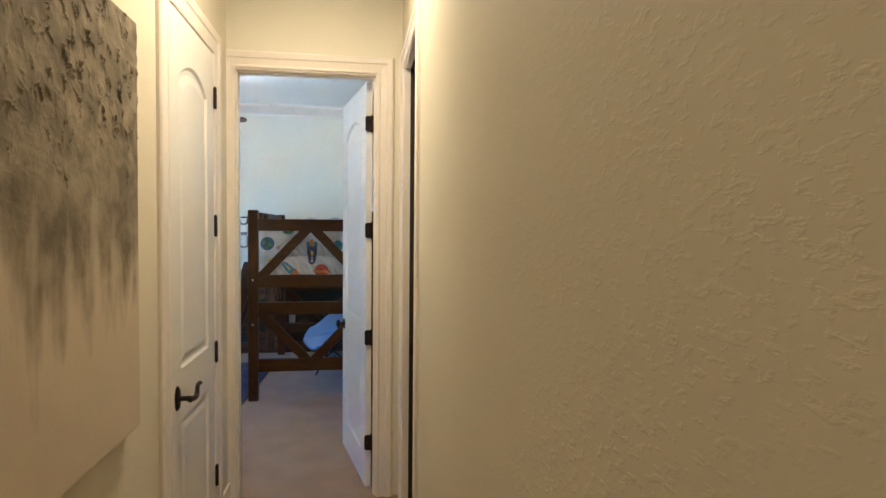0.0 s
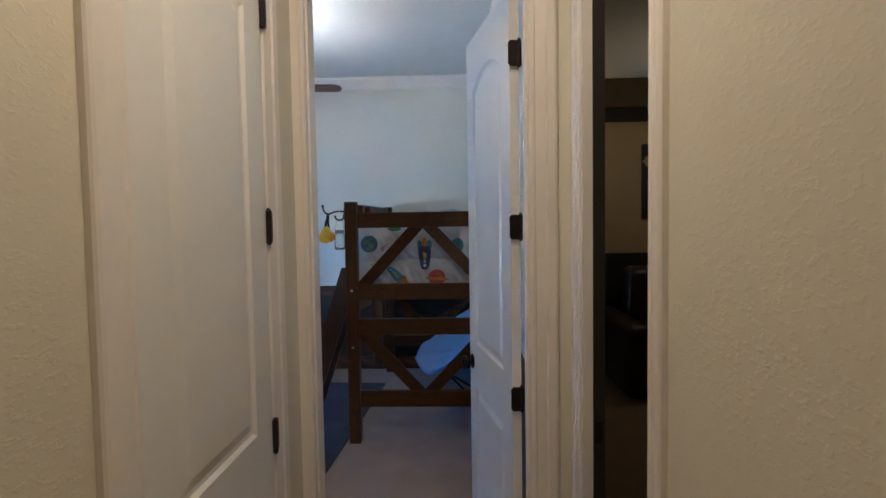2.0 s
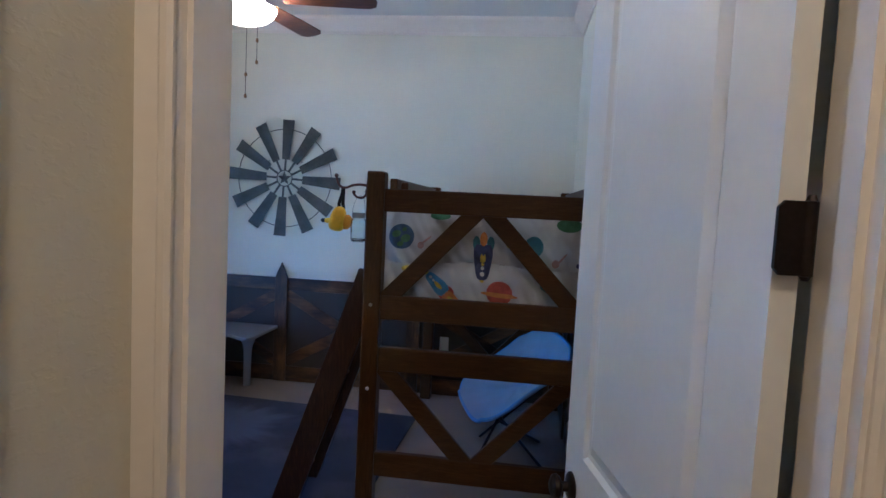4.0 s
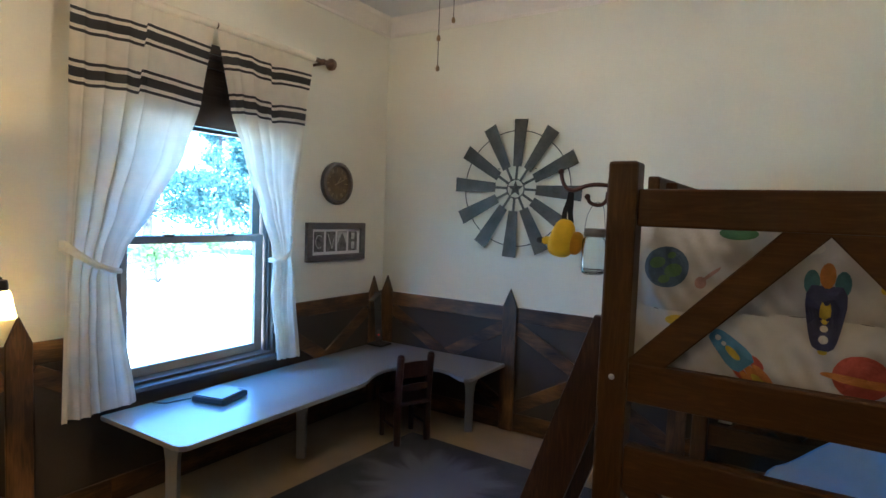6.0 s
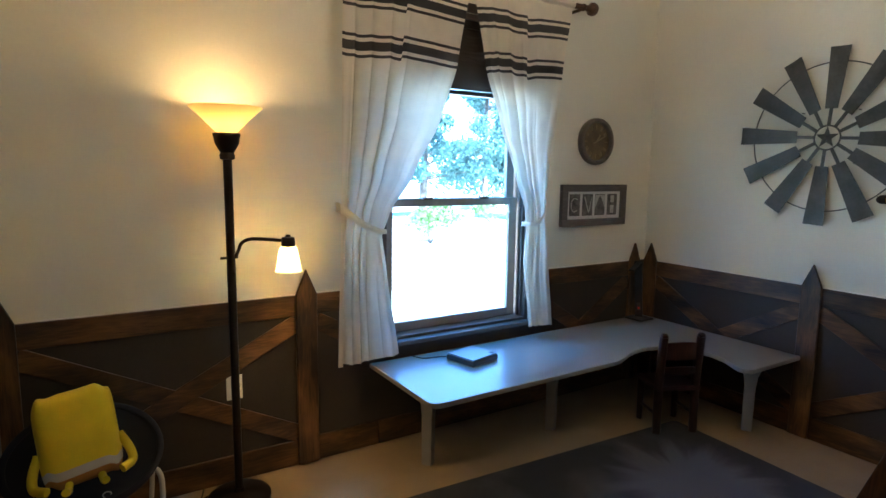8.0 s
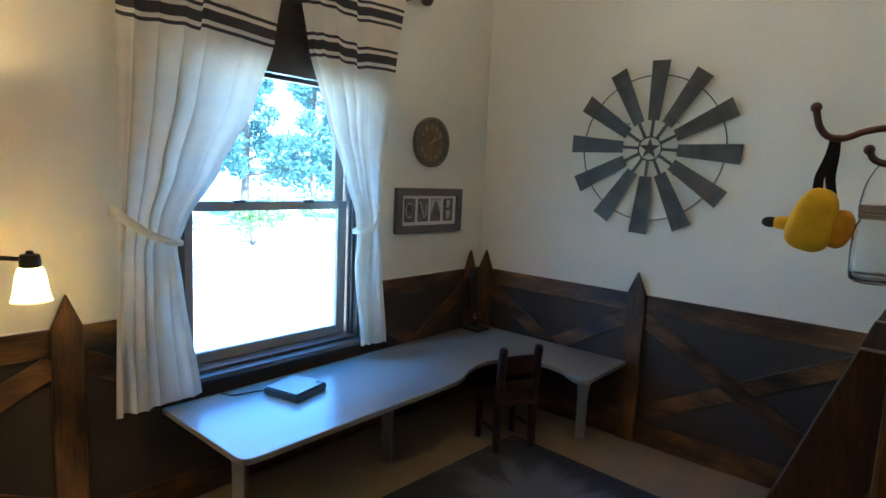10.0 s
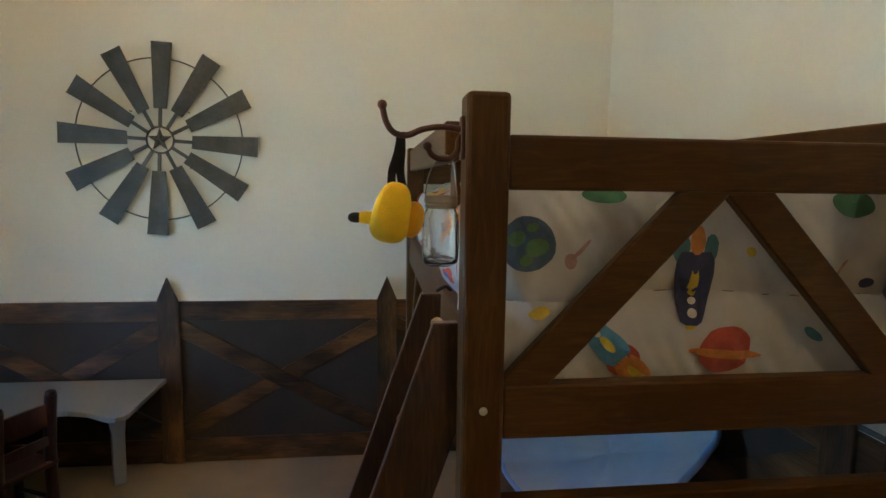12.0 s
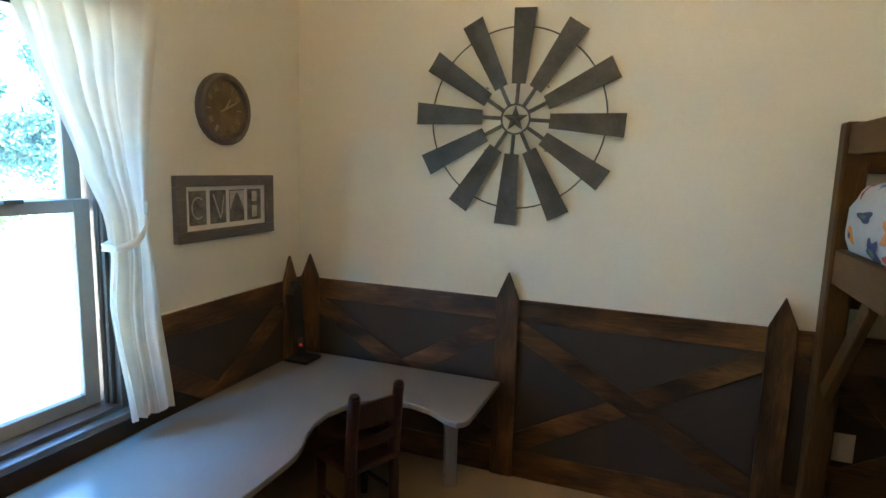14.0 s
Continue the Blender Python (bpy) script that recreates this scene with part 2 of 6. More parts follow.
M_GLASS = thin_pane("window_glass", tint=(0.78, 0.91, 0.98))
M_JAR = mat("jar_glass", (0.93, 0.96, 0.95), 0.03, vary=0.01, fine=60, bump=0.25)
M_JAR.node_tree.nodes["Principled BSDF"].inputs["Transmission Weight"].default_value = 1.0
M_JAR.node_tree.nodes["Principled BSDF"].inputs["IOR"].default_value = 1.4


def glow(name, colour, strength, body=(0.9, 0.8, 0.6), through=0.0):
    m = bpy.data.materials.new(name)
    t, b = nodes_of(m)
    b.inputs["Base Color"].default_value = (*body, 1)
    b.inputs["Roughness"].default_value = 0.35
    b.inputs["Emission Color"].default_value = (*colour, 1)
    b.inputs["Emission Strength"].default_value = strength
    if through:
        tr, mx = t.nodes.new("ShaderNodeBsdfTranslucent"), t.nodes.new("ShaderNodeMixShader")
        tr.inputs["Color"].default_value = (*body, 1)
        mx.inputs[0].default_value = through
        t.links.new(b.outputs[0], mx.inputs[1])
        t.links.new(tr.outputs[0], mx.inputs[2])
        t.links.new(mx.outputs[0], t.nodes["Material Output"].inputs["Surface"])
    return m


def cloth(name, colour, through, rough=0.9, fine=400, bump=0.25):
    """Woven cloth that lets some light through."""
    m = mat(name, colour, rough, vary=0.05, scale=14, fine=fine, bump=bump)
    t, b = nodes_of(m)
    out = t.nodes["Material Output"]
    tr = t.nodes.new("ShaderNodeBsdfTranslucent")
    tr.inputs["Color"].default_value = (*colour, 1)
    mx = t.nodes.new("ShaderNodeMixShader")
    mx.inputs[0].default_value = through
    t.links.new(b.outputs[0], mx.inputs[1])
    t.links.new(tr.outputs[0], mx.inputs[2])
    t.links.new(mx.outputs[0], out.inputs["Surface"])
    return m


def curtain_cloth():
    """Off-white cotton with two groups of woven grey stripes near the top."""
    m = cloth("striped_curtain", (0.82, 0.755, 0.635), 0.31)
    t, b = nodes_of(m)
    co = t.nodes.new("ShaderNodeUVMap")
    sep = t.nodes.new("ShaderNodeSeparateXYZ")
    t.links.new(co.outputs[0], sep.inputs[0])
    total = None
    for mid, half in ((2.411, 0.0075), (2.365, 0.022), (2.319, 0.0075), (2.180, 0.0075), (2.132, 0.022), (2.084, 0.0075)):
        c = t.nodes.new("ShaderNodeMath")
        c.operation = "COMPARE"
        c.inputs[1].default_value, c.inputs[2].default_value = mid, half
        t.links.new(sep.outputs["Y"], c.inputs[0])
        if total is None:
            total = c
        else:
            a = t.nodes.new("ShaderNodeMath")
            a.operation = "MAXIMUM"
            t.links.new(total.outputs[0], a.inputs[0])
            t.links.new(c.outputs[0], a.inputs[1])
            total = a
    old = b.inputs["Base Color"].links[0].from_socket
    for sock in (b.inputs["Base Color"], [n for n in t.nodes if n.type == "BSDF_TRANSLUCENT"][0].inputs["Color"]):
        mx = t.nodes.new("ShaderNodeMix")
        mx.data_type = "RGBA"
        t.links.new(total.outputs[0], mx.inputs["Factor"])
        t.links.new(old, mx.inputs["A"])
        mx.inputs["B"].default_value = (0.06, 0.055, 0.055, 1)
        t.links.new(mx.outputs["Result"], sock)
    return m


M_CURTAIN = curtain_cloth()


# ---- building helpers ----
def world_of(ob):
    if ob is None:
        return Matrix.Identity(4)
    if ob.parent:
        return world_of(ob.parent) @ ob.matrix_parent_inverse @ ob.matrix_basis
    return ob.matrix_basis.copy()


def part(name, bm, material, parent=None, label="", smooth=False):
    """Links a bmesh, drawn in world metres, as one mesh object under a thing or a part."""
    me = bpy.data.meshes.new(name)
    bmesh.ops.recalc_face_normals(bm, faces=bm.faces)
    bm.to_mesh(me)
    bm.free()
    for m in material if isinstance(material, (list, tuple)) else [material]:
        me.materials.append(m)
    if smooth:
        for p in me.polygons:
            p.use_smooth = True
        me.set_sharp_from_angle(angle=radians(38))
    ob = new(name, me)
    if parent is not None:
        ob.parent = parent
        ob.matrix_parent_inverse = world_of(parent).inverted()
    if label:
        ob["label"] = label
    return ob


def thing(name, place, label, category, group="", kind=""):
    ob = new(name)
    ob.empty_display_size = 0.1
    ob.location = place
    return tagged(ob, label, category, group, kind)


def solid(name, bm, material, label, category, group="", kind="", smooth=False):
    return tagged(part(name, bm, material, None, "", smooth), label, category, group, kind)


def B():
    return bmesh.new()


def box(bm, x0, x1, y0, y1, z0, z1, bev=0.0, seg=2, m=None):
    mt = Matrix.Translation(((x0 + x1) / 2, (y0 + y1) / 2, (z0 + z1) / 2)) @ Matrix.Diagonal((abs(x1 - x0), abs(y1 - y0), abs(z1 - z0), 1))
    g = bmesh.ops.create_cube(bm, size=1.0, matrix=(m @ mt) if m else mt)
    if bev:
        es = list({e for v in g["verts"] for e in v.link_edges})
        bmesh.ops.bevel(bm, geom=es, offset=bev, segments=seg, affect="EDGES", profile=0.5)
    return bm


def prism(bm, pts, axis, a, b, bev=0.0, seg=1):
    """A flat outline, drawn in the two other axes in order, pulled from a to b along axis."""
    k = "xyz".index(axis)

    def at(p, d):
        q = list(p)
        q.insert(k, d)
        return q
    va = [bm.verts.new(at(p, a)) for p in pts]
    vb = [bm.verts.new(at(p, b)) for p in pts]
    n = len(pts)
    fs = [bm.faces.new(va), bm.faces.new(vb[::-1])]
    for i in range(n):
        fs.append(bm.faces.new((va[i], va[(i + 1) % n], vb[(i + 1) % n], vb[i])))
    if bev:
        bmesh.ops.recalc_face_normals(bm, faces=fs)
        bmesh.ops.bevel(bm, geom=list({e for f in fs for e in f.edges}), offset=bev, segments=seg, affect="EDGES", profile=0.5)
    return bm


def strip(p, q, w):
    """Corners of a straight board of width w from p to q, in a plane."""
    d = Vector((q[0] - p[0], q[1] - p[1])).normalized()
    n = Vector((-d.y, d.x)) * w / 2
    return [(p[0] + n.x, p[1] + n.y), (q[0] + n.x, q[1] + n.y), (q[0] - n.x, q[1] - n.y), (p[0] - n.x, p[1] - n.y)]


def tube(bm, pts, r, n=10, caps=True):
    """A round bar along a line of points; r is one radius or one for each point."""
    pts = [Vector(p) for p in pts]
    rs = r if isinstance(r, (list, tuple)) else [r] * len(pts)
    rings, up = [], None
    for i, p in enumerate(pts):
        d = (pts[min(i + 1, len(pts) - 1)] - pts[max(i - 1, 0)]).normalized()
        if up is None:
            up = d.orthogonal().normalized()
        up = (up - d * up.dot(d)).normalized()
        side = d.cross(up)
        rings.append([bm.verts.new(p + (up * math.cos(k * math.tau / n) + side * math.sin(k * math.tau / n)) * rs[i]) for k in range(n)])
    for a, b in zip(rings, rings[1:]):
        for k in range(n):
            bm.faces.new((a[k], a[(k + 1) % n], b[(k + 1) % n], b[k]))
    if caps:
        bm.faces.new(rings[0][::-1])
        bm.faces.new(rings[-1])
    return bm


def lathe(bm, prof, m, n=32, close=False):
    """Turns a profile of (radius, height) round the z axis of m."""
    rings = []
    for r, z in prof:
        if r < 1e-6:
            rings.append([bm.verts.new(m @ Vector((0, 0, z)))])
        else:
            rings.append([bm.verts.new(m @ Vector((r * math.cos(k * math.tau / n), r * math.sin(k * math.tau / n), z))) for k in range(n)])
    for a, b in zip(rings, rings[1:]):
        for k in range(n):
            f = [a[k % len(a)], a[(k + 1) % len(a)], b[(k + 1) % len(b)], b[k % len(b)]]
            f = list(dict.fromkeys(f))
            if len(f) > 2:
                bm.faces.new(f)
    return bm


def at(x, y, z):
    return Matrix.Translation((x, y, z))


def smooth_line(pts, n=8):
    """A soft curve through points."""
    pts = [Vector(p) for p in pts]
    out = []
    for i in range(len(pts) - 1):
        p0, p1, p2, p3 = pts[max(i - 1, 0)], pts[i], pts[i + 1], pts[min(i + 2, len(pts) - 1)]
        for k in range(n):
            t = k / n
            out.append(0.5 * ((2 * p1) + (p2 - p0) * t + (2 * p0 - 5 * p1 + 4 * p2 - p3) * t * t + (3 * p1 - p0 - 3 * p2 + p3) * t ** 3))
    out.append(pts[-1])
    return out


# ---- the setting ----
XL, XR, YS, YN, ZC = -3.225, 0.335, 3.39, 7.285, 3.05
HL, HR, YB = -0.545, 0.418, -1.7


def wall_x(name, y0, y1, x0, x1, holes, label, material, z1=ZC):
    """A wall that runs along x, with holes (x0, x1, z0, z1)."""
    bm = B()
    x = x0
    for a, b, lo, hi in sorted(holes):
        box(bm, x, a, y0, y1, 0, z1)
        box(bm, a, b, y0, y1, hi, z1)
        if lo > 0:
            box(bm, a, b, y0, y1, 0, lo)
        x = b
    box(bm, x, x1, y0, y1, 0, z1)
    return solid(name, bm, material, label, "wall", kind="structure")


def wall_y(name, x0, x1, y0, y1, holes, label, material, z1=ZC):
    bm = B()
    y = y0
    for a, b, lo, hi in sorted(holes):
        box(bm, x0, x1, y, a, 0, z1)
        box(bm, x0, x1, a, b, hi, z1)
        if lo > 0:
            box(bm, x0, x1, a, b, 0, lo)
        y = b
    box(bm, x0, x1, y, y1, 0, z1)
    return solid(name, bm, material, label, "wall", kind="structure")


WY0, WY1, WZ0, WZ1 = 5.12, 6.17, 0.575, 2.40
wall_y("wall_west", XL - 0.20, XL, YS - 0.12, YN + 0.15, [(WY0, WY1, WZ0, WZ1)], "cream painted bedroom wall with the window", M_WALL)
wall_x("wall_north", YN, YN + 0.15, XL, XR + 0.148, [], "cream painted bedroom wall behind the desk and bed", M_WALL)
wall_y("wall_east", XR, XR + 0.148, YS, YN, [], "cream painted bedroom wall beside the loft bed", M_WALL)
wall_x("wall_south", YS - 0.12, YS, XL, HR, [(-0.515, 0.281, 0, 2.44)], "cream painted wall with the bedroom doorway", M_WALL)
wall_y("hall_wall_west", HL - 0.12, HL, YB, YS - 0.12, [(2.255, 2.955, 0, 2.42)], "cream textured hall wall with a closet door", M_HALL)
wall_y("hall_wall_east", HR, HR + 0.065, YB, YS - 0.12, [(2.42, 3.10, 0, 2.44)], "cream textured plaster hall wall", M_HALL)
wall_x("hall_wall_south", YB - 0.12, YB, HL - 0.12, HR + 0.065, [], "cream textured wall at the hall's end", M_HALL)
solid("floor", box(B(), -3.4, XR + 0.148, YS - 0.12, YN + 0.15, -0.15, 0), M_CARPET, "tan cut-pile bedroom carpet", "floor", kind="structure")
solid("floor_hall", box(B(), HL - 0.12, HR + 0.065, YB - 0.12, YS - 0.12, -0.15, 0), M_CARPET, "tan cut-pile carpet in the hall", "floor", kind="structure")
solid("ceiling", box(B(), XL - 0.2, XR + 0.148, YS - 0.12, YN + 0.15, ZC, ZC + 0.15), M_CEIL, "white painted bedroom ceiling", "ceiling", kind="structure")
solid("ceiling_hall", box(B(), HL - 0.12, HR + 0.065, YB - 0.12, YS - 0.12, ZC, ZC + 0.15), M_CEIL, "white painted hall ceiling", "ceiling", kind="structure")

# closet behind the hall door
bm = B()
box(bm, HL - 0.72, HL - 0.12, 2.12, 2.16, 0, ZC)
box(bm, HL - 0.72, HL - 0.12, 3.05, 3.09, 0, ZC)
box(bm, HL - 0.76, HL - 0.72, 2.12, 3.09, 0, ZC)
box(bm, HL - 0.76, HL - 0.12, 2.12, 3.09, -0.1, 0)
box(bm, HL - 0.76, HL - 0.12, 2.12, 3.09, ZC, ZC + 0.1)
solid("closet_walls", bm, M_HALL, "plain cream closet behind the closed door", "wall", kind="structure")


# dark sitting room beside the hall
M_MEDIA = wall_paint("tan_paint", (0.55, 0.42, 0.25), 0.1)
M_MDARK = mat("dark_brown_paint", (0.018, 0.0135, 0.010), 0.6, vary=0.1, bump=0.03)
M_MOLIVE = mat("olive_paint", (0.13, 0.105, 0.055), 0.7, vary=0.08, bump=0.03)
MX0, MX1, MY0, MY1, MZ = HR + 0.065, 5.2, 1.4, 7.50, 3.04
wall_x("sitting_wall_north", MY1, MY1 + 0.12, MX0 - 0.1, MX1, [], "tan painted sitting room wall", M_MEDIA, MZ)
wall_x("sitting_wall_south", MY0 - 0.12, MY0, MX0, MX1, [], "tan painted sitting room wall", M_MEDIA, MZ)
wall_y("sitting_wall_east", MX1, MX1 + 0.12, MY0 - 0.12, MY1 + 0.12, [], "tan painted sitting room wall", M_MEDIA, MZ)
solid("floor_sitting_room", box(B(), MX0, MX1, MY0 - 0.12, MY1, -0.15, -0.002), M_CARPET, "tan carpet in the sitting room", "floor", kind="structure")
solid("ceiling_sitting_room", box(B(), MX0, MX1, MY0, MY1, MZ, MZ + 0.15), M_CEIL, "pale sitting room ceiling", "ceiling", kind="structure")
solid("wainscot_sitting_room", box(B(), MX0, MX1, MY1 - 0.03, MY1, 0, 1.19, 0.006), M_MDARK, "dark brown panelling below the map", "wainscot", kind="structure")
bm = B()
box(bm, MX0, MX1, MY1 - 0.02, MY1, 2.72, MZ)
solid("frieze_sitting_room", bm, M_MOLIVE, "dark olive band under the ceiling", "frieze", kind="structure")
solid("trim_sitting_room", box(B(), MX0, MX1, MY1 - 0.07, MY1, 2.58, 2.72, 0.012), M_MDARK, "dark brown picture rail", "trim", kind="structure")


# crown moulding round the bedroom
def crown_profile(s):
    return [(0, 2.925), (s * 0.012, 2.925), (s * 0.016, 2.945), (s * 0.035, 2.965), (s * 0.07, 3.005), (s * 0.085, 3.02), (s * 0.09, 3.035), (s * 0.09, ZC), (0, ZC)]


bm = B()
prism(bm, [(XL + a, z) for a, z in crown_profile(1)], "y", YS, YN)
prism(bm, [(XR + a, z) for a, z in crown_profile(-1)], "y", YS, YN)
for wall, s in ((YS, 1), (YN, -1)):
    prism(bm, [(wall + a, z) for a, z in crown_profile(s)], "x", XL, XR)
solid("trim_crown", bm, M_TRIM, "white crown moulding round the bedroom ceiling", "moulding", kind="structure")


# ---- door casings ----
def casing_profile(w):
    """Across the board's width: inner edge thin, outer edge thick, with a bead and a cove."""
    return [(0, 0), (0, 0.008), (0.006, 0.012), (0.014, 0.012), (0.018, 0.009), (w * 0.55, 0.013), (w * 0.62, 0.018), (w - 0.012, 0.02), (w - 0.004, 0.017), (w, 0.012), (w, 0)]


def casing(name, o, u, n, w0, w1, top, width, parent_label, sides=(1, 1)):
    """Three mitred boards round an opening from w0 to w1 along u, up to top; n points off the wall."""
    bm = B()
    o, u, n, z = Vector(o), Vector(u), Vector(n), Vector((0, 0, 1))
    prof = casing_profile(width)

    def run(pa, da, pb, db):
        ra = [bm.verts.new(pa + da * a + n * b) for a, b in prof]
        rb = [bm.verts.new(pb + db * a + n * b) for a, b in prof]
        for i in range(len(prof)):
            j = (i + 1) % len(prof)
            bm.faces.new((ra[i], ra[j], rb[j], rb[i]))
        bm.faces.new(ra)
        bm.faces.new(rb[::-1])
    l0, r0 = o + u * w0, o + u * w1
    if sides[0]:
        run(l0, -u, l0 + z * top, -u + z)
    if sides[1]:
        run(r0, u, r0 + z * top, u + z)
    run(l0 + z * top, (-u + z) if sides[0] else z, r0 + z * top, (u + z) if sides[1] else z)
    return solid(name, bm, M_TRIM, parent_label, "door casing", kind="structure")


casing("trim_bedroom_door_hall_side", (0, YS - 0.12, 0), (1, 0, 0), (0, -1, 0), -0.500, 0.275, 2.434, 0.094, "white moulded casing round the bedroom doorway")
casing("trim_bedroom_door_room_side", (0, YS, 0), (-1, 0, 0), (0, 1, 0), -0.275, 0.500, 2.434, 0.055, "white moulded casing round the bedroom doorway")
casing("trim_closet", (HL, 0, 0), (0, 1, 0), (1, 0, 0), 2.262, 2.95, 2.414, 0.118, "white moulded casing round the closet door")
casing("trim_sitting_room_door", (HR, 0, 0), (0, 1, 0), (-1, 0, 0), 2.414, 3.106, 2.434, 0.086, "white moulded casing round the sitting room doorway")


def jamb(name, label, boxes, material):
    bm = B()
    for b in boxes:
        box(bm, *b)
    return solid(name, bm, material, label, "door jamb", kind="structure")


jamb("jamb_bedroom", "white bedroom door jamb with stop", [
    (-0.515, -0.500, YS - 0.122, YS + 0.002, 0, 2.44), (0.268, 0.281, YS - 0.122, YS + 0.002, 0, 2.44), (-0.500, 0.268, YS - 0.122, YS + 0.002, 2.427, 2.44),
    (-0.500, -0.492, 3.29, 3.33, 0, 2.427), (0.257, 0.268, 3.29, 3.33, 0, 2.427), (-0.492, 0.257, 3.29, 3.33, 2.416, 2.427)], M_TRIM)
jamb("jamb_sitting_room", "white sitting room door jamb", [
    (HR - 0.002, HR + 0.030, 3.087, 3.10, 0, 2.44), (HR - 0.002, HR + 0.030, 2.42, 2.433, 0, 2.44), (HR - 0.002, HR + 0.030, 2.433, 3.087, 2.427, 2.44)], M_TRIM)
jamb("jamb_sitting_room_inner", "dark stained inner half of the sitting room jamb", [
    (HR + 0.030, HR + 0.067, 3.080, 3.10, 0, 2.44), (HR + 0.030, HR + 0.067, 2.42, 2.440, 0, 2.44), (HR + 0.030, HR + 0.067, 2.440, 3.080, 2.42, 2.44)], M_MDARK)
jamb("jamb_closet", "white closet jamb", [
    (HL - 0.122, HL + 0.002, 2.255, 2.263, 0, 2.42), (HL - 0.122, HL + 0.002, 2.949, 2.955, 0, 2.42), (HL - 0.122, HL + 0.002, 2.263, 2.949, 2.413, 2.42)], M_TRIM)
bm = B()
box(bm, HL, HL + 0.014, YB, 2.168, 0, 0.13, 0.003)
box(bm, HL, HL + 0.014, 3.044, YS - 0.122, 0, 0.13, 0.003)
box(bm, HR - 0.014, HR, YB, 2.33, 0, 0.13, 0.003)
solid("baseboard_hall", bm, M_TRIM, "white hall baseboard", "baseboard", kind="structure")


# ---- panelled doors ----
def arch_loop(u0, u1, v0, v1, rise, inset=0.0):
    u0, u1, v0, v1 = u0 + inset, u1 - inset, v0 + inset, v1 - inset
    pts = [(u0, v0), (u1, v0)]
    n = 14 if rise else 1
    for k in range(n + 1):
        t = k / n
        pts.append((u1 + (u0 - u1) * t, v1 + rise * math.sin(math.pi * t) ** 0.8 if rise else v1))
    return pts


def door_leaf(name, m, w, h, t, label):
    """A moulded two-panel leaf. m: local x across, y through its thickness (front at 0), z up."""
    root = tagged(new(name), label, "door", kind="structure")
    root.matrix_basis = m
    bm = B()
    panels = [(0.125, w - 0.125, 0.20, 0.775, 0.0), (0.125, w - 0.125, 0.985, 2.165, 0.075)]
    for y, s in ((0.0, 1), (t, -1)):
        edges = []
        rect = [bm.verts.new((a, y, b)) for a, b in ((0, 0.008), (w, 0.008), (w, h), (0, h))]
        edges += [bm.edges.new((rect[i], rect[(i + 1) % 4])) for i in range(4)]
        for u0, u1, v0, v1, rise in panels:
            loops = []
            for inset, depth in ((0, 0), (0.010, 0.009), (0.022, 0.010), (0.050, 0.002)):
                k = 1 - inset / 0.2
                loops.append([bm.verts.new((a, y + s * depth, b)) for a, b in arch_loop(u0, u1, v0, v1, rise * k, inset)])
            edges += [bm.edges.new((loops[0][i], loops[0][(i + 1) % len(loops[0])])) for i in range(len(loops[0]))]
            for la, lb in zip(loops, loops[1:]):
                for i in range(len(la)):
                    j = (i + 1) % len(la)
                    bm.faces.new((la[i], la[j], lb[j], lb[i]))
            bm.faces.new(loops[-1])
        bmesh.ops.triangle_fill(bm, use_beauty=True, edges=edges)
    for x in (0, w):
        bm.faces.new([bm.verts.new(p) for p in ((x, 0, 0.008), (x, t, 0.008), (x, t, h), (x, 0, h))])
    for z in (0.008, h):
        bm.faces.new([bm.verts.new(p) for p in ((0, 0, z), (w, 0, z), (w, t, z), (0, t, z))])
    bmesh.ops.remove_doubles(bm, verts=bm.verts, dist=0.0004)
    bm.transform(m)
    part("leaf", bm, M_DOOR, root)
    return root


def hinge(parent, m, height, width=0.034):
    """A bronze butt hinge: knuckle with pin, and a plate. m: local z up, knuckle at 0."""
    bm = B()
    tube(bm, [(0, 0, 0), (0, 0, height)], 0.0085, 10)
    tube(bm, [(0, 0, -0.006), (0, 0, -0.0005)], [0.004, 0.007], 8)
    tube(bm, [(0, 0, height + 0.0005), (0, 0, height + 0.008)], [0.007, 0.004], 8)
    prism(bm, [(0.004, 0.0), (width - 0.008, 0.0), (width, 0.008), (width, height - 0.008), (width - 0.008, height), (0.004, height)], "y", -0.003, 0.003)
    bm.transform(m)
    part("hinge", bm, M_BRONZE, parent, "dark bronze hinge", True)


leaf_turn = math.degrees(math.atan2(0.150, 0.728))
mb = at(0.2495, 3.388, 0) @ pose(0, 0, 0, 0, 0, 90 + leaf_turn)
bed_door = door_leaf("door_1", mb, 0.745, 2.415, 0.035, "open white moulded bedroom door with bronze knob")
for z in (0.235, 0.866, 1.503, 2.128):
    hinge(bed_door, at(0.250, 3.374, z) @ pose(0, 0, 0, 0, 0, 188), 0.090, 0.040)
# knob on both faces
for side in (1, -1):
    k = B()
    base = mb @ at(0.685, 0.035 if side > 0 else 0.0, 0.885) @ pose(0, 0, 0, -90 if side > 0 else 90, 0, 0)
    lathe(k, [(0, 0), (0.036, 0), (0.036, 0.004), (0.03, 0.009), (0.013, 0.012), (0.012, 0.026), (0.024, 0.030), (0.031, 0.038), (0.029, 0.048), (0.016, 0.055), (0, 0.056)], base, 24)
    part("door_knob", k, M_BRONZE, bed_door, "dark bronze knob", True)

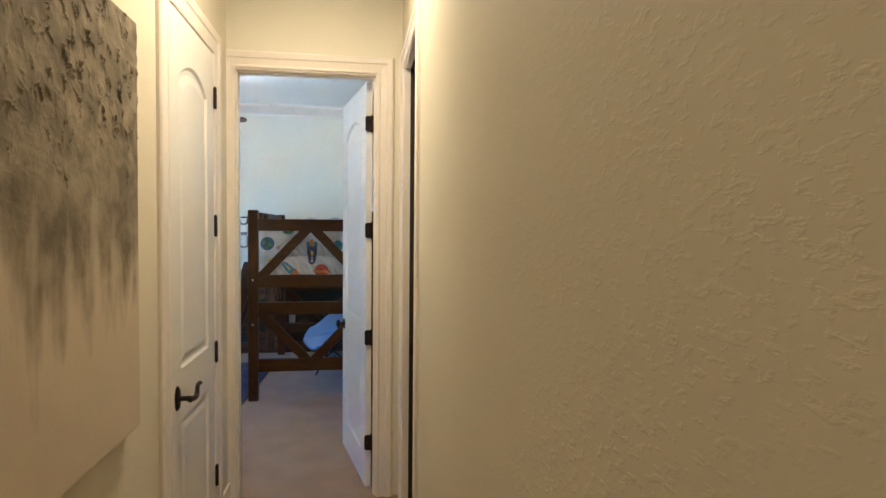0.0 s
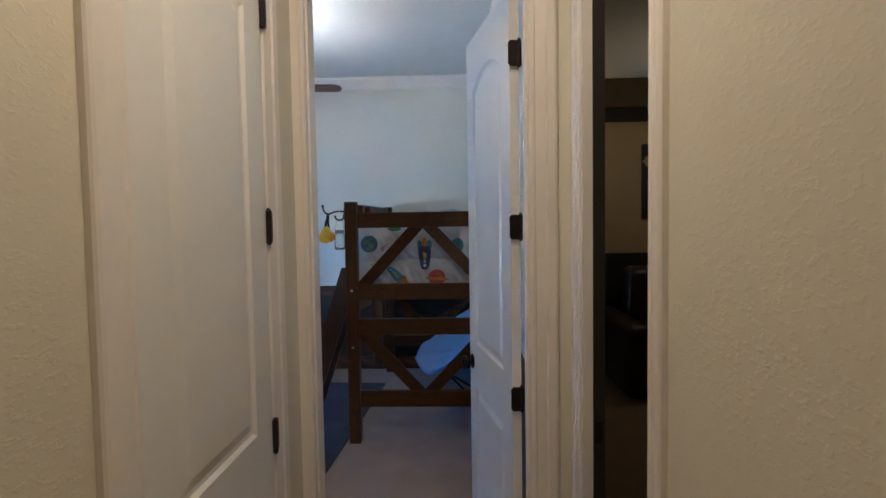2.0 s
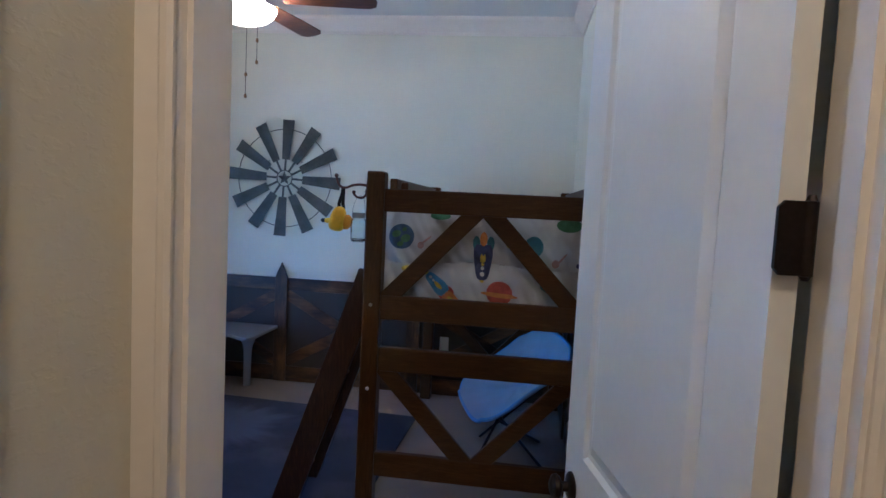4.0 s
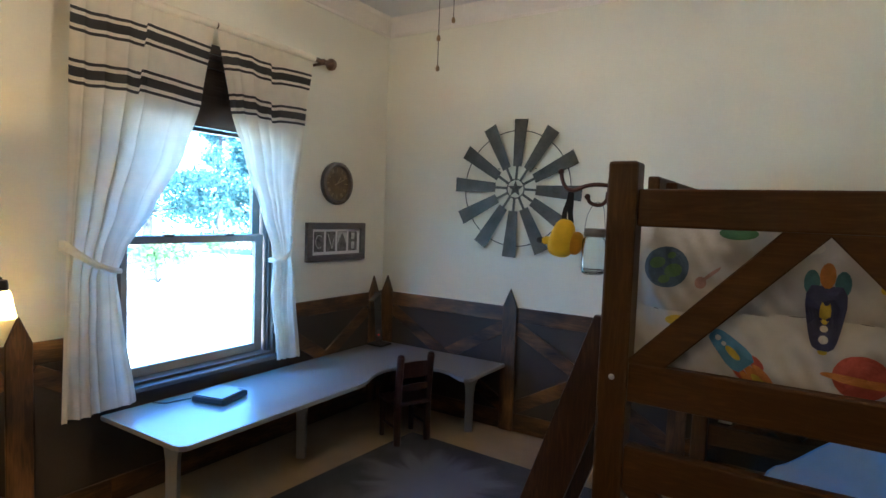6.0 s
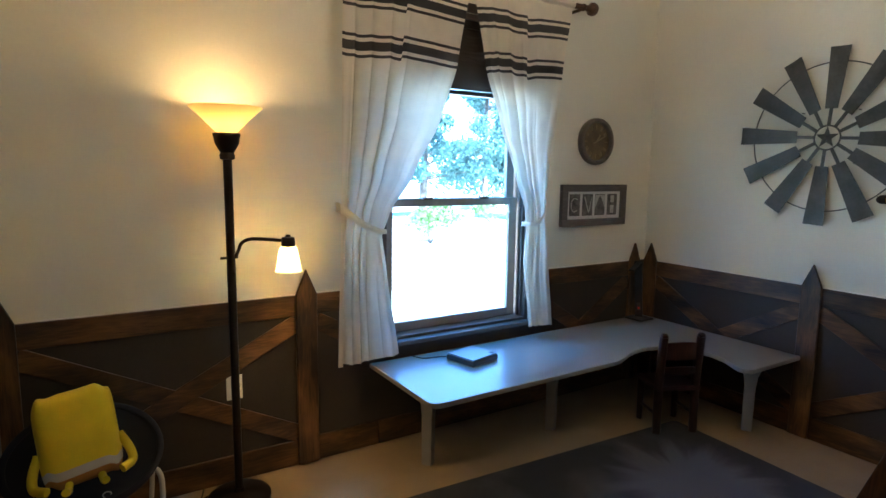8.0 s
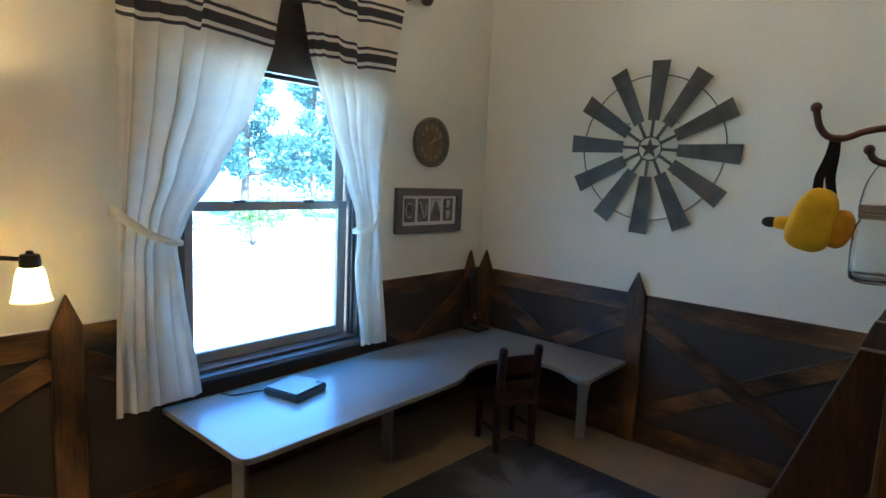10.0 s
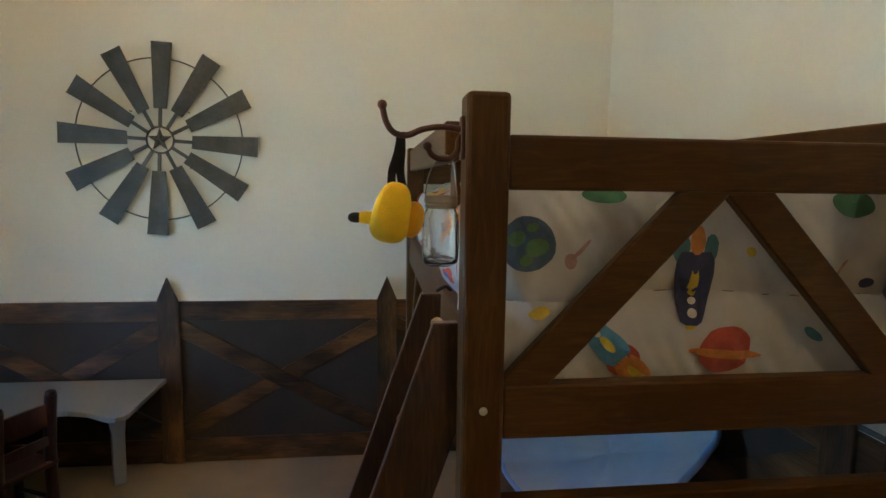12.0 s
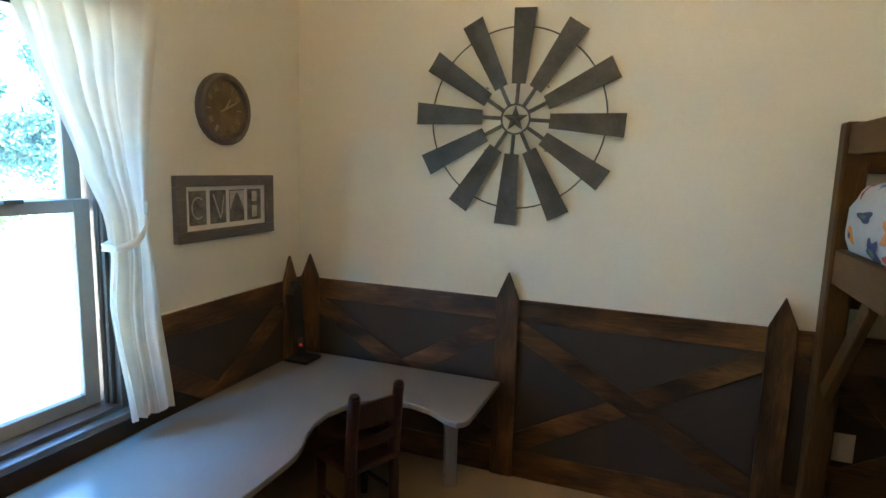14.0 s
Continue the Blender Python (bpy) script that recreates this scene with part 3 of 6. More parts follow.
mc = at(HL + 0.006, 2.266, 0) @ pose(0, 0, 0, 0, 0, 90)
closet_door = door_leaf("door_2", mc, 0.68, 2.41, 0.035, "closed white moulded closet door with bronze lever")
for z in (0.262, 0.889, 1.518, 2.147):
    hinge(closet_door, at(HL + 0.0145, 2.944, z) @ pose(0, 0, 0, 0, 0, 95), 0.096)
k = B()
rose = at(HL + 0.006, 2.333, 0.882) @ pose(0, 0, 0, 0, 90, 0)
lathe(k, [(0, 0), (0.026, 0), (0.027, 0.004), (0.022, 0.010), (0.010, 0.012)], rose @ Matrix.Diagonal((1.85, 1, 1, 1)), 28)
part("rose", k, M_BRONZE, closet_door, "oval bronze rose", True)
k = B()
x0 = HL + 0.016
tube(k, [(x0, 2.333, 0.882), (x0 + 0.045, 2.333, 0.882)], 0.010, 12)
tube(k, smooth_line([(x0 + 0.042, 2.322, 0.879), (x0 + 0.048, 2.36, 0.875), (x0 + 0.046, 2.40, 0.873), (x0 + 0.042, 2.425, 0.882), (x0 + 0.040, 2.442, 0.902), (x0 + 0.042, 2.460, 0.911), (x0 + 0.046, 2.472, 0.906)]), [0.011] * 12 + [0.0105] * 12 + [0.009] * 12 + [0.007] * 12 + [0.006] * 1, 12)
part("lever", k, M_BRONZE, closet_door, "curved bronze lever", True)


# ---- picket wainscot ----
def wainscot(name, o, u, n, length, pickets, xs, label, gap=None):
    """Panelling along u from o: dark panel, stained rails, pointed pickets and crossed braces. gap: (a, b, top) lower stretch."""
    root = thing(name, o, label, "wainscot", kind="structure")
    o, u, n = Vector(o), Vector(u), Vector(n)
    m = Matrix(((u.x, n.x, 0, o.x), (u.y, n.y, 0, o.y), (0, 0, 1, 0), (0, 0, 0, 1)))
    grain = M_WX if abs(u.x) > 0.5 else M_WY

    def add(pn, bm, material):
        bm.transform(m)
        return part(pn, bm, material, root)
    spans = [(0, length, 0.89)] if not gap else [(0, gap[0], 0.89), (gap[0], gap[1], gap[2]), (gap[1], length, 0.89)]
    for a, b, top in spans:
        add("panel", box(B(), a, b, 0, 0.008, 0, top), M_PANEL)
        add("bottom_rail", box(B(), a + 0.001, b - 0.001, 0.0085, 0.026, 0.004, 0.135, 0.003), grain)
        if top > 0.8:
            add("top_rail", box(B(), a + 0.001, b - 0.001, 0.0085, 0.026, 0.79, 0.895, 0.003), grain)
            add("caulk_bead", box(B(), a + 0.001, b - 0.001, 0.0002, 0.009, 0.8905, 0.8995, 0.002, 1), M_TRIM)
    for c in pickets:
        bm = prism(B(), [(c - 0.054, 0.006), (c + 0.054, 0.006), (c + 0.054, 0.90), (c, 1.028), (c - 0.054, 0.90)], "y", 0.0265, 0.044, 0.003)
        add("picket", bm, M_WZ)
    for a, b, lo, hi in xs:
        add("brace", prism(B(), strip((a, hi), (b, lo), 0.088), "y", 0.009, 0.0245, 0.002), grain)
        add("brace", prism(B(), strip((a, lo), ((a + b) / 2 - 0.02, (lo + hi) / 2 - 0.02 * (hi - lo) / (b - a)), 0.088), "y", 0.009, 0.0235, 0.002), grain)
        add("brace", prism(B(), strip(((a + b) / 2 + 0.02, (lo + hi) / 2 + 0.02 * (hi - lo) / (b - a)), (b, hi), 0.088), "y", 0.009, 0.0235, 0.002), grain)
    return root


wainscot("wainscot_north", (XL + 0.03, YN, 0), (1, 0, 0), (0, -1, 0), XR - XL - 0.06, [0.055, 1.155, 2.30, 3.42],
         [(0.10, 1.11, 0.17, 0.755), (1.20, 2.255, 0.17, 0.755), (2.345, 3.375, 0.17, 0.755)], "dark picket panelling with crossed braces on the back wall")
wainscot("wainscot_west", (XL, YN, 0), (0, -1, 0), (1, 0, 0), YN - YS, [0.15, 2.60, 3.83],
         [(0.20, 1.13, 0.17, 0.755), (2.645, 3.785, 0.17, 0.755)], "dark picket panelling below the window wall", (YN - WY1 - 0.03, YN - WY0 + 0.03, 0.545))
wainscot("wainscot_south", (-0.56, YS, 0), (-1, 0, 0), (0, 1, 0), -0.56 - XL - 0.03, [0.55, 1.59, 2.60],
         [(0.595, 1.545, 0.17, 0.755), (1.635, 2.555, 0.17, 0.755)], "dark picket panelling beside the doorway")
wainscot("wainscot_east", (XR, YS + 0.02, 0), (0, 1, 0), (-1, 0, 0), YN - YS - 0.05, [2.1, 3.2],
         [(2.15, 3.15, 0.17, 0.755)], "dark picket panelling beside the loft bed")
root = bpy.data.objects["wainscot_west"]
part("brace", prism(B(), strip((4.74, 0.755), (5.085, 0.56), 0.088), "x", XL + 0.009, XL + 0.0245, 0.002), M_WY, root)

# ---- window ----
win = thing("window_1", (XL - 0.11, (WY0 + WY1) / 2, WZ0), "brown double-hung window with a raised dark blind", "window", kind="structure")
bm = B()
fx0, fx1 = XL - 0.17, XL - 0.001
box(bm, fx0, fx1, WY0, WY0 + 0.03, WZ0, WZ1, 0.003)
box(bm, fx0, fx1, WY1 - 0.03, WY1, WZ0, WZ1, 0.003)
box(bm, fx0, fx1, WY0 + 0.03, WY1 - 0.03, WZ1 - 0.03, WZ1, 0.003)
box(bm, fx0, fx1, WY0 + 0.03, WY1 - 0.03, WZ0, WZ0 + 0.02, 0.003)
for y in (WY0 + 0.038, WY1 - 0.038):
    box(bm, XL - 0.075, XL - 0.055, y - 0.008, y + 0.008, WZ0 + 0.02, WZ1 - 0.03, 0.002)
    box(bm, XL - 0.045, XL - 0.03, y - 0.008, y + 0.008, WZ0 + 0.02, WZ1 - 0.03, 0.002)
part("window_frame", bm, M_WFRAME, win)


def sash(name, x, z0, z1, rail0, rail1):
    bm = B()
    ya, yb = WY0 + 0.05, WY1 - 0.05
    box(bm, x - 0.016, x + 0.016, ya, ya + 0.06, z0, z1, 0.004)
    box(bm, x - 0.016, x + 0.016, yb - 0.06, yb, z0, z1, 0.004)
    box(bm, x - 0.016, x + 0.016, ya + 0.06, yb - 0.06, z0, z0 + rail0, 0.004)
    box(bm, x - 0.016, x + 0.016, ya + 0.06, yb - 0.06, z1 - rail1, z1, 0.004)
    s = part(name, bm, M_SASH, win)
    g = part("pane", box(B(), x - 0.003, x + 0.003, ya + 0.0605, yb - 0.0605, z0 + rail0, z1 - rail1), M_GLASS, s)
    g.visible_shadow = False


sash("lower_sash", XL - 0.10, WZ0 + 0.022, 1.362, 0.05, 0.045)
sash("upper_sash", XL - 0.136, 1.318, WZ1 - 0.032, 0.045, 0.05)
bm = B()
for y in (5.45, 5.85):
    box(bm, XL - 0.084, XL - 0.062, y - 0.03, y + 0.03, 1.355, 1.37, 0.003)
part("sash_lock", bm, M_WFRAME, win)
part("window_sill", box(B(), XL - 0.083, XL + 0.05, WY0 - 0.04, WY1 + 0.04, WZ0 - 0.022, WZ0 + 0.004, 0.005), M_SILL, win)
bm = B()
box(bm, XL - 0.002 + 0.003, XL + 0.018, WY1 + 0.0, WY1 + 0.05, WZ0, WZ1, 0.003)
box(bm, XL + 0.001, XL + 0.018, WY0 - 0.05, WY0, WZ0, WZ1, 0.003)
box(bm, XL + 0.001, XL + 0.018, WY0 - 0.05, WY1 + 0.05, WZ1, WZ1 + 0.05, 0.003)
part("window_casing", bm, M_WFRAME, win)

blind = thing("window_blind", (XL - 0.045, 5.645, WZ1), "raised dark brown slatted window blind", "blind")
part("head_rail", box(B(), XL - 0.07, XL - 0.015, WY0 + 0.035, WY1 - 0.035, WZ1 - 0.075, WZ1 - 0.032, 0.004), M_BLIND, blind)
z = WZ1 - 0.085
i = 0
while z > 1.985:
    sl = box(B(), -0.025, 0.025, WY0 + 0.05, WY1 - 0.05, *((-0.0012, 0.0012) if z > 2.13 else (-0.0031, 0.0031)))
    sl.transform(at(XL - 0.042, 0, z) @ pose(0, 0, 0, 0, 72 if z > 2.13 else 4, 0))
    part("slat", sl, M_BLIND, blind)
    z -= 0.021 if z > 2.13 else 0.0065
part("bottom_rail", box(B(), XL - 0.066, XL - 0.018, WY0 + 0.05, WY1 - 0.05, 1.955, 1.978, 0.004), M_BLIND, blind)


# ---- outdoors ----
M_GRASS = mat("dry_lawn", (0.45, 0.465, 0.42), 0.95, vary=0.2, scale=0.6, fine=6, bump=0.3)
g = B()
box(g, -400, XL - 0.45, -400, 400, -0.9, -0.35)
solid("ground", g, M_GRASS, "pale sunlit dry lawn outside the window", "ground", kind="structure")
bm = B()
box(bm, XL - 0.45, XL - 0.2, YB, YN + 0.6, -0.9, 0.5)
solid("house_wall_outside", bm, M_HALL, "plain house wall below the window outside", "wall", kind="structure")


# ---- loft bed ----
def beam(parent, name, x0, x1, y0, y1, z0, z1, material, bev=0.006):
    return part(name, box(B(), x0, x1, y0, y1, z0, z1, bev), material, parent)


BX0, BX1, BY0, BY1, PW = -0.793, 0.314, 5.225, 7.215, 0.084
bed = thing("loft_bed", ((BX0 + BX1) / 2, (BY0 + BY1) / 2, 0), "dark brown wooden loft bed with crossed end braces", "bed")
for x in (BX0, BX1 - PW):
    for y in (BY0, BY1 - PW):
        beam(bed, "post", x, x + PW, y, y + PW, 0, 1.712, M_BZ, 0.009)
for y in (BY0 + 0.012, BY1 - 0.052):
    for z0, z1 in ((1.528, 1.634), (1.022, 1.136), (0.775, 0.89), (0.262, 0.378)):
        beam(bed, "end_rail", BX0 + PW, BX1 - PW, y, y + 0.04, z0, z1, M_BX)
    xm = -0.248
    for s in (-1, 1):
        part("end_brace", prism(B(), strip((xm + s * 0.020, 1.558), (xm + s * 0.460, 1.090), 0.081), "y", y + 0.006, y + 0.034, 0.004), M_BX, bed)
        part("end_brace", prism(B(), strip((xm + s * 0.020, 0.348), (xm + s * 0.460, 0.816), 0.081), "y", y + 0.006, y + 0.034, 0.004), M_BX, bed)
for x in (BX0 + 0.012, BX1 - 0.052):
    beam(bed, "side_rail", x, x + 0.04, BY0 + PW, BY1 - PW, 1.118, 1.25, M_BY)
    lo = 5.66 if x < 0 else BY0 + PW
    beam(bed, "guard_rail", x, x + 0.04, lo, BY1 - PW, 1.595, 1.70, M_BY)
    part("knee_brace", prism(B(), strip((7.10, 0.70), (6.742, 1.128), 0.07), "x", x + 0.006, x + 0.034, 0.004), M_BY, bed)
beam(bed, "guard_post", BX0 + 0.053, BX0 + 0.093, 5.755, 5.855, 1.14, 1.685, M_BZ)
for k in range(11):
    y = BY0 + 0.215 + k * 0.16
    beam(bed, "slat", BX0 + 0.055, BX1 - 0.055, y, y + 0.075, 1.112, 1.13, M_BX, 0.002)
M_BOLT = mat("bolt_cap", (0.55, 0.50, 0.42), 0.35, metal=0.7, vary=0.1, bump=0.02)
for x in (BX0 + 0.042, BX1 - 0.042):
    for z in (1.09, 0.69):
        part("bolt_cap", lathe(B(), [(0.0085, 0), (0.0085, 0.002), (0.005, 0.005), (0, 0.006)], at(x, BY0, z) @ pose(0, 0, 0, 90, 0, 0), 16), M_BOLT, bed, "pale metal bolt cap", True)

ladder = thing("bed_ladder", (-1.1, 5.49, 0), "dark wooden ladder with pale round rungs leaning on the bed", "ladder")
M_LAD = wood("ladder_wood", (0.026, 0.011, 0.006), (0.085, 0.036, 0.017), "z", 0.36, 0.25)
side = [(-0.842, 1.245), (-0.789, 1.245), (-0.789, 1.0), (-1.128, 0.002), (-1.265, 0.002)]
for y in (5.325, 5.640):
    part("stringer", prism(B(), side, "y", y, y + 0.026, 0.003, 2), M_LAD, ladder)
for k in range(5):
    z = 1.165 - k * 0.262
    x = -1.265 + 0.34 * z + 0.070
    part("rung", tube(B(), [(x, 5.352, z), (x, 5.639, z)], 0.018, 14), M_RUNG, ladder, "pale round rung", True)
hk = B()
tube(hk, smooth_line([(-0.80, 5.655, 1.25), (-0.775, 5.655, 1.262), (-0.76, 5.655, 1.25)]), 0.005, 8)
part("strap", hk, M_BLACK, ladder, "black hanging strap", True)

# mattress and comforter
M_MATT = mat("mattress_ticking", (0.55, 0.53, 0.5), 0.9, vary=0.06, bump=0.2)
solid("mattress", box(B(), BX0 + 0.06, BX1 - 0.06, BY0 + 0.19, BY1 - 0.06, 1.131, 1.27, 0.03, 3), M_MATT, "pale mattress lying on the loft bed", "mattress", smooth=True)
M_QUILT = cloth("space_quilt", (0.59, 0.58, 0.575), 0.06, 0.85, 20, 0.9)
M_QUILT2 = cloth("monster_quilt", (0.45, 0.48, 0.52), 0.05, 0.85, 20, 0.8)


def printed(name, c):
    c = tuple(a * 0.92 + b * 0.08 for a, b in zip(c, (0.5, 0.48, 0.46)))
    return mat(name, c, 0.9, vary=0.18, scale=30, fine=300, bump=0.2)


P_NAVY, P_BLUE, P_TEAL = printed("print_navy", (0.022, 0.035, 0.14)), printed("print_blue", (0.05, 0.16, 0.42)), printed("print_teal", (0.05, 0.20, 0.25))
P_GREEN, P_RED, P_ORANGE = printed("print_green", (0.04, 0.17, 0.07)), printed("print_red", (0.50, 0.07, 0.04)), printed("print_orange", (0.62, 0.22, 0.03))
P_EARTH, P_LAND = printed("print_earth", (0.05, 0.11, 0.21)), printed("print_land", (0.09, 0.21, 0.09))
P_YELLOW, P_WHITE, P_PINK = printed("print_yellow", (0.65, 0.48, 0.03)), printed("print_white", (0.7, 0.68, 0.64)), printed("print_pink", (0.45, 0.27, 0.24))


def front(x, z):
    """Depth of the quilt's end, with seams and puffs."""
    u = (x + 0.24) / 0.52
    sag = z - 1.292 + 0.012 * math.sin(x * 9 + 0.5)
    puff = 0.034 * min(1, abs(math.sin(sag * 11.0))) ** 0.4 + 0.012 * math.sin(x * 62 + z * 8) * math.exp(-(x + 0.775) / 0.10) + 0.010 * math.sin(x * 13 + z * 7) + 0.030 * noise.noise(Vector((x * 9, z * 5, 1.7))) + 0.014 * noise.noise(Vector((x * 26 + z * 14, z * 11, 4.0))) + 0.003 * noise.noise(Vector((x * 52 - z * 25, z * 16, 8.0)))
    top = max(0, z - 1.44)
    edge = max(0, abs(u) - 0.82)
    return 5.372 - puff + 3.2 * top * top + 0.9 * edge * edge + 0.012


comf = thing("comforter", (-0.24, 6.2, 1.27), "rumpled pale comforter printed with rockets and planets on the loft bed", "comforter")
bm = B()
nx, nz = 110, 56
grid = [[bm.verts.new((-0.775 + 1.035 * i / nx, front(-0.775 + 1.035 * i / nx, 1.06 + 0.482 * j / nz), 1.06 + 0.482 * j / nz)) for i in range(nx + 1)] for j in range(nz + 1)]
for j in range(nz):
    for i in range(nx):
        bm.faces.new((grid[j][i], grid[j][i + 1], grid[j + 1][i + 1], grid[j + 1][i]))
part("end_flap", bm, M_QUILT, comf, "grey-beige quilt end with rocket print", True)


def front_print(cx, cz, rx, rz, material, turn=0.0, lift=0.005, n=22, pts=None):
    bm = B()
    c, s = math.cos(radians(turn)), math.sin(radians(turn))

    def put(a, b):
        x, z = cx + a * c - b * s, cz + a * s + b * c
        return bm.verts.new((x, front(x, z) - lift - 0.0015, z))
    shape = pts or [(rx * math.cos(k * math.tau / n), rz * math.sin(k * math.tau / n)) for k in range(n)]
    rings = [[put(a * f, b * f) for a, b in shape] for f in (1.0, 0.84, 0.68, 0.52, 0.36, 0.2)]
    for ra, rb in zip(rings, rings[1:]):
        for k in range(len(shape)):
            bm.faces.new((ra[k], ra[(k + 1) % len(shape)], rb[(k + 1) % len(shape)], rb[k]))
    bm.faces.new(rings[-1])
    return part("print", bm, material, comf)


def rocket(cx, cz, s, turn, body, fins):
    front_print(cx, cz, 0, 0, body, turn, 0.006, pts=[(q * w * s, h * s) for q, w, h in [(1, 0.012, -0.102), (1, 0.024, -0.094), (1, 0.031, -0.075), (1, 0.038, -0.04), (1, 0.046, 0.015), (1, 0.045, 0.045), (1, 0.034, 0.068), (-1, 0.034, 0.068), (-1, 0.045, 0.045), (-1, 0.046, 0.015), (-1, 0.038, -0.04), (-1, 0.031, -0.075), (-1, 0.024, -0.094), (-1, 0.012, -0.102)]])
    front_print(cx, cz, 0.013 * s, 0.034 * s, P_YELLOW, turn, 0.008)
    c, q = math.cos(radians(turn)), math.sin(radians(turn))
    front_print(cx + 0.106 * s * q, cz - 0.106 * s * c, 0.011 * s, 0.008 * s, P_YELLOW, turn, 0.002, 12)
    for d, r in ((-0.045, 0.009), (-0.073, 0.011)):
        front_print(cx - d * s * q, cz + d * s * c, r * s, r * s, P_WHITE, turn, 0.008, 12)
    for a, b, m in ((0, 0.095, P_ORANGE), (-0.034, 0.075, fins), (0.034, 0.075, fins)):
        front_print(cx + (a * c - b * q) * s, cz + (a * q + b * c) * s, 0.018 * s, 0.034 * s, m, turn, 0.0025, 14)


front_print(-0.640, 1.412, 0.062, 0.060, P_EARTH)
for a, b, r in ((-0.025, 0.012, 0.022), (0.02, -0.008, 0.026), (-0.004, -0.035, 0.016), (0.012, 0.035, 0.013)):
    front_print(-0.640 + a, 1.412 + b, r, r * 0.75, P_LAND, 20, 0.007, 12)
rocket(-0.246, 1.325, 1.0, 0, P_NAVY, P_TEAL)
P_SKY = printed("print_sky_blue", (0.07, 0.27, 0.50))
rocket(-0.452, 1.188, 0.74, 226, P_SKY, P_RED)
for a, b, l, m in ((-0.020, 0.082, 0.034, P_ORANGE), (0.018, 0.088, 0.036, P_ORANGE), (-0.002, 0.100, 0.030, P_YELLOW)):
    front_print(-0.452 + 0.695 * a + 0.719 * b, 1.188 + 0.719 * a - 0.695 * b, 0.011, l, m, 226, 0.009, 12)
front_print(-0.160, 1.165, 0.062, 0.060, P_RED)
front_print(-0.160, 1.157, 0.088, 0.012, P_ORANGE, -4, 0.0075)
front_print(0.150, 1.503, 0.06, 0.032, P_GREEN)
front_print(-0.010, 1.395, 0.045, 0.05, P_TEAL)
front_print(-0.46, 1.518, 0.05, 0.018, P_GREEN)
front_print(-0.30, 1.49, 0.045, 0.02, P_WHITE)
front_print(-0.545, 1.375, 0.015, 0.017, P_PINK)
front_print(-0.52, 1.40, 0.032, 0.005, P_PINK, 42)
front_print(0.095, 1.32, 0.018, 0.02, P_PINK)
front_print(0.125, 1.345, 0.035, 0.005, P_PINK, 50)
front_print(0.205, 1.315, 0.013, 0.013, P_NAVY)
front_print(-0.765, 1.20, 0.02, 0.045, P_RED)
front_print(-0.61, 1.262, 0.025, 0.012, P_YELLOW, 10)
front_print(-0.125, 1.395, 0.012, 0.011, P_YELLOW)
front_print(0.055, 1.20, 0.03, 0.012, P_TEAL, -30)


M_SEAM = mat("seam_thread", (0.24, 0.235, 0.24), 0.9, vary=0.1, bump=0.1)
for z0 in (1.292,):
    run = []
    for k in range(70):
        x = -0.77 + 1.02 * k / 69
        z = z0 - 0.012 * math.sin(x * 9 + 0.5) + 0.003 * noise.noise(Vector((x * 20, z0, 0)))
        run.append((x, front(x, z) - 0.0005, z))
    part("seam", tube(B(), run, 0.0017, 6), M_SEAM, comf, "stitched quilting seam", True)


def over(y, t):
    """The quilt's body: up the open side, over the top and down behind."""
    key = [(0.0, -0.722, 1.215), (0.1, -0.752, 1.30), (0.2, -0.748, 1.40), (0.3, -0.705, 1.478), (0.42, -0.60, 1.515), (0.6, -0.35, 1.522), (0.8, -0.02, 1.515), (0.92, 0.19, 1.475), (1.0, 0.235, 1.27)]
    for (t0, xa, za), (t1, xb, zb) in zip(key, key[1:]):
        if t <= t1 + 1e-9:
            f = (t - t0) / (t1 - t0)
            x, z = xa + (xb - xa) * f, za + (zb - za) * f
            break
    puff = 0.022 * abs(math.sin(y * 5.6 + 0.4)) ** 0.6 * abs(math.sin(t * 9.4)) ** 0.6
    n = noise.noise(Vector((y * 3.1, t * 6.0, 0.3)))
    x += (-puff if t < 0.35 else 0) + 0.012 * n
    z += (puff if t > 0.25 else 0) + 0.018 * n
    return Vector((x, y, z))


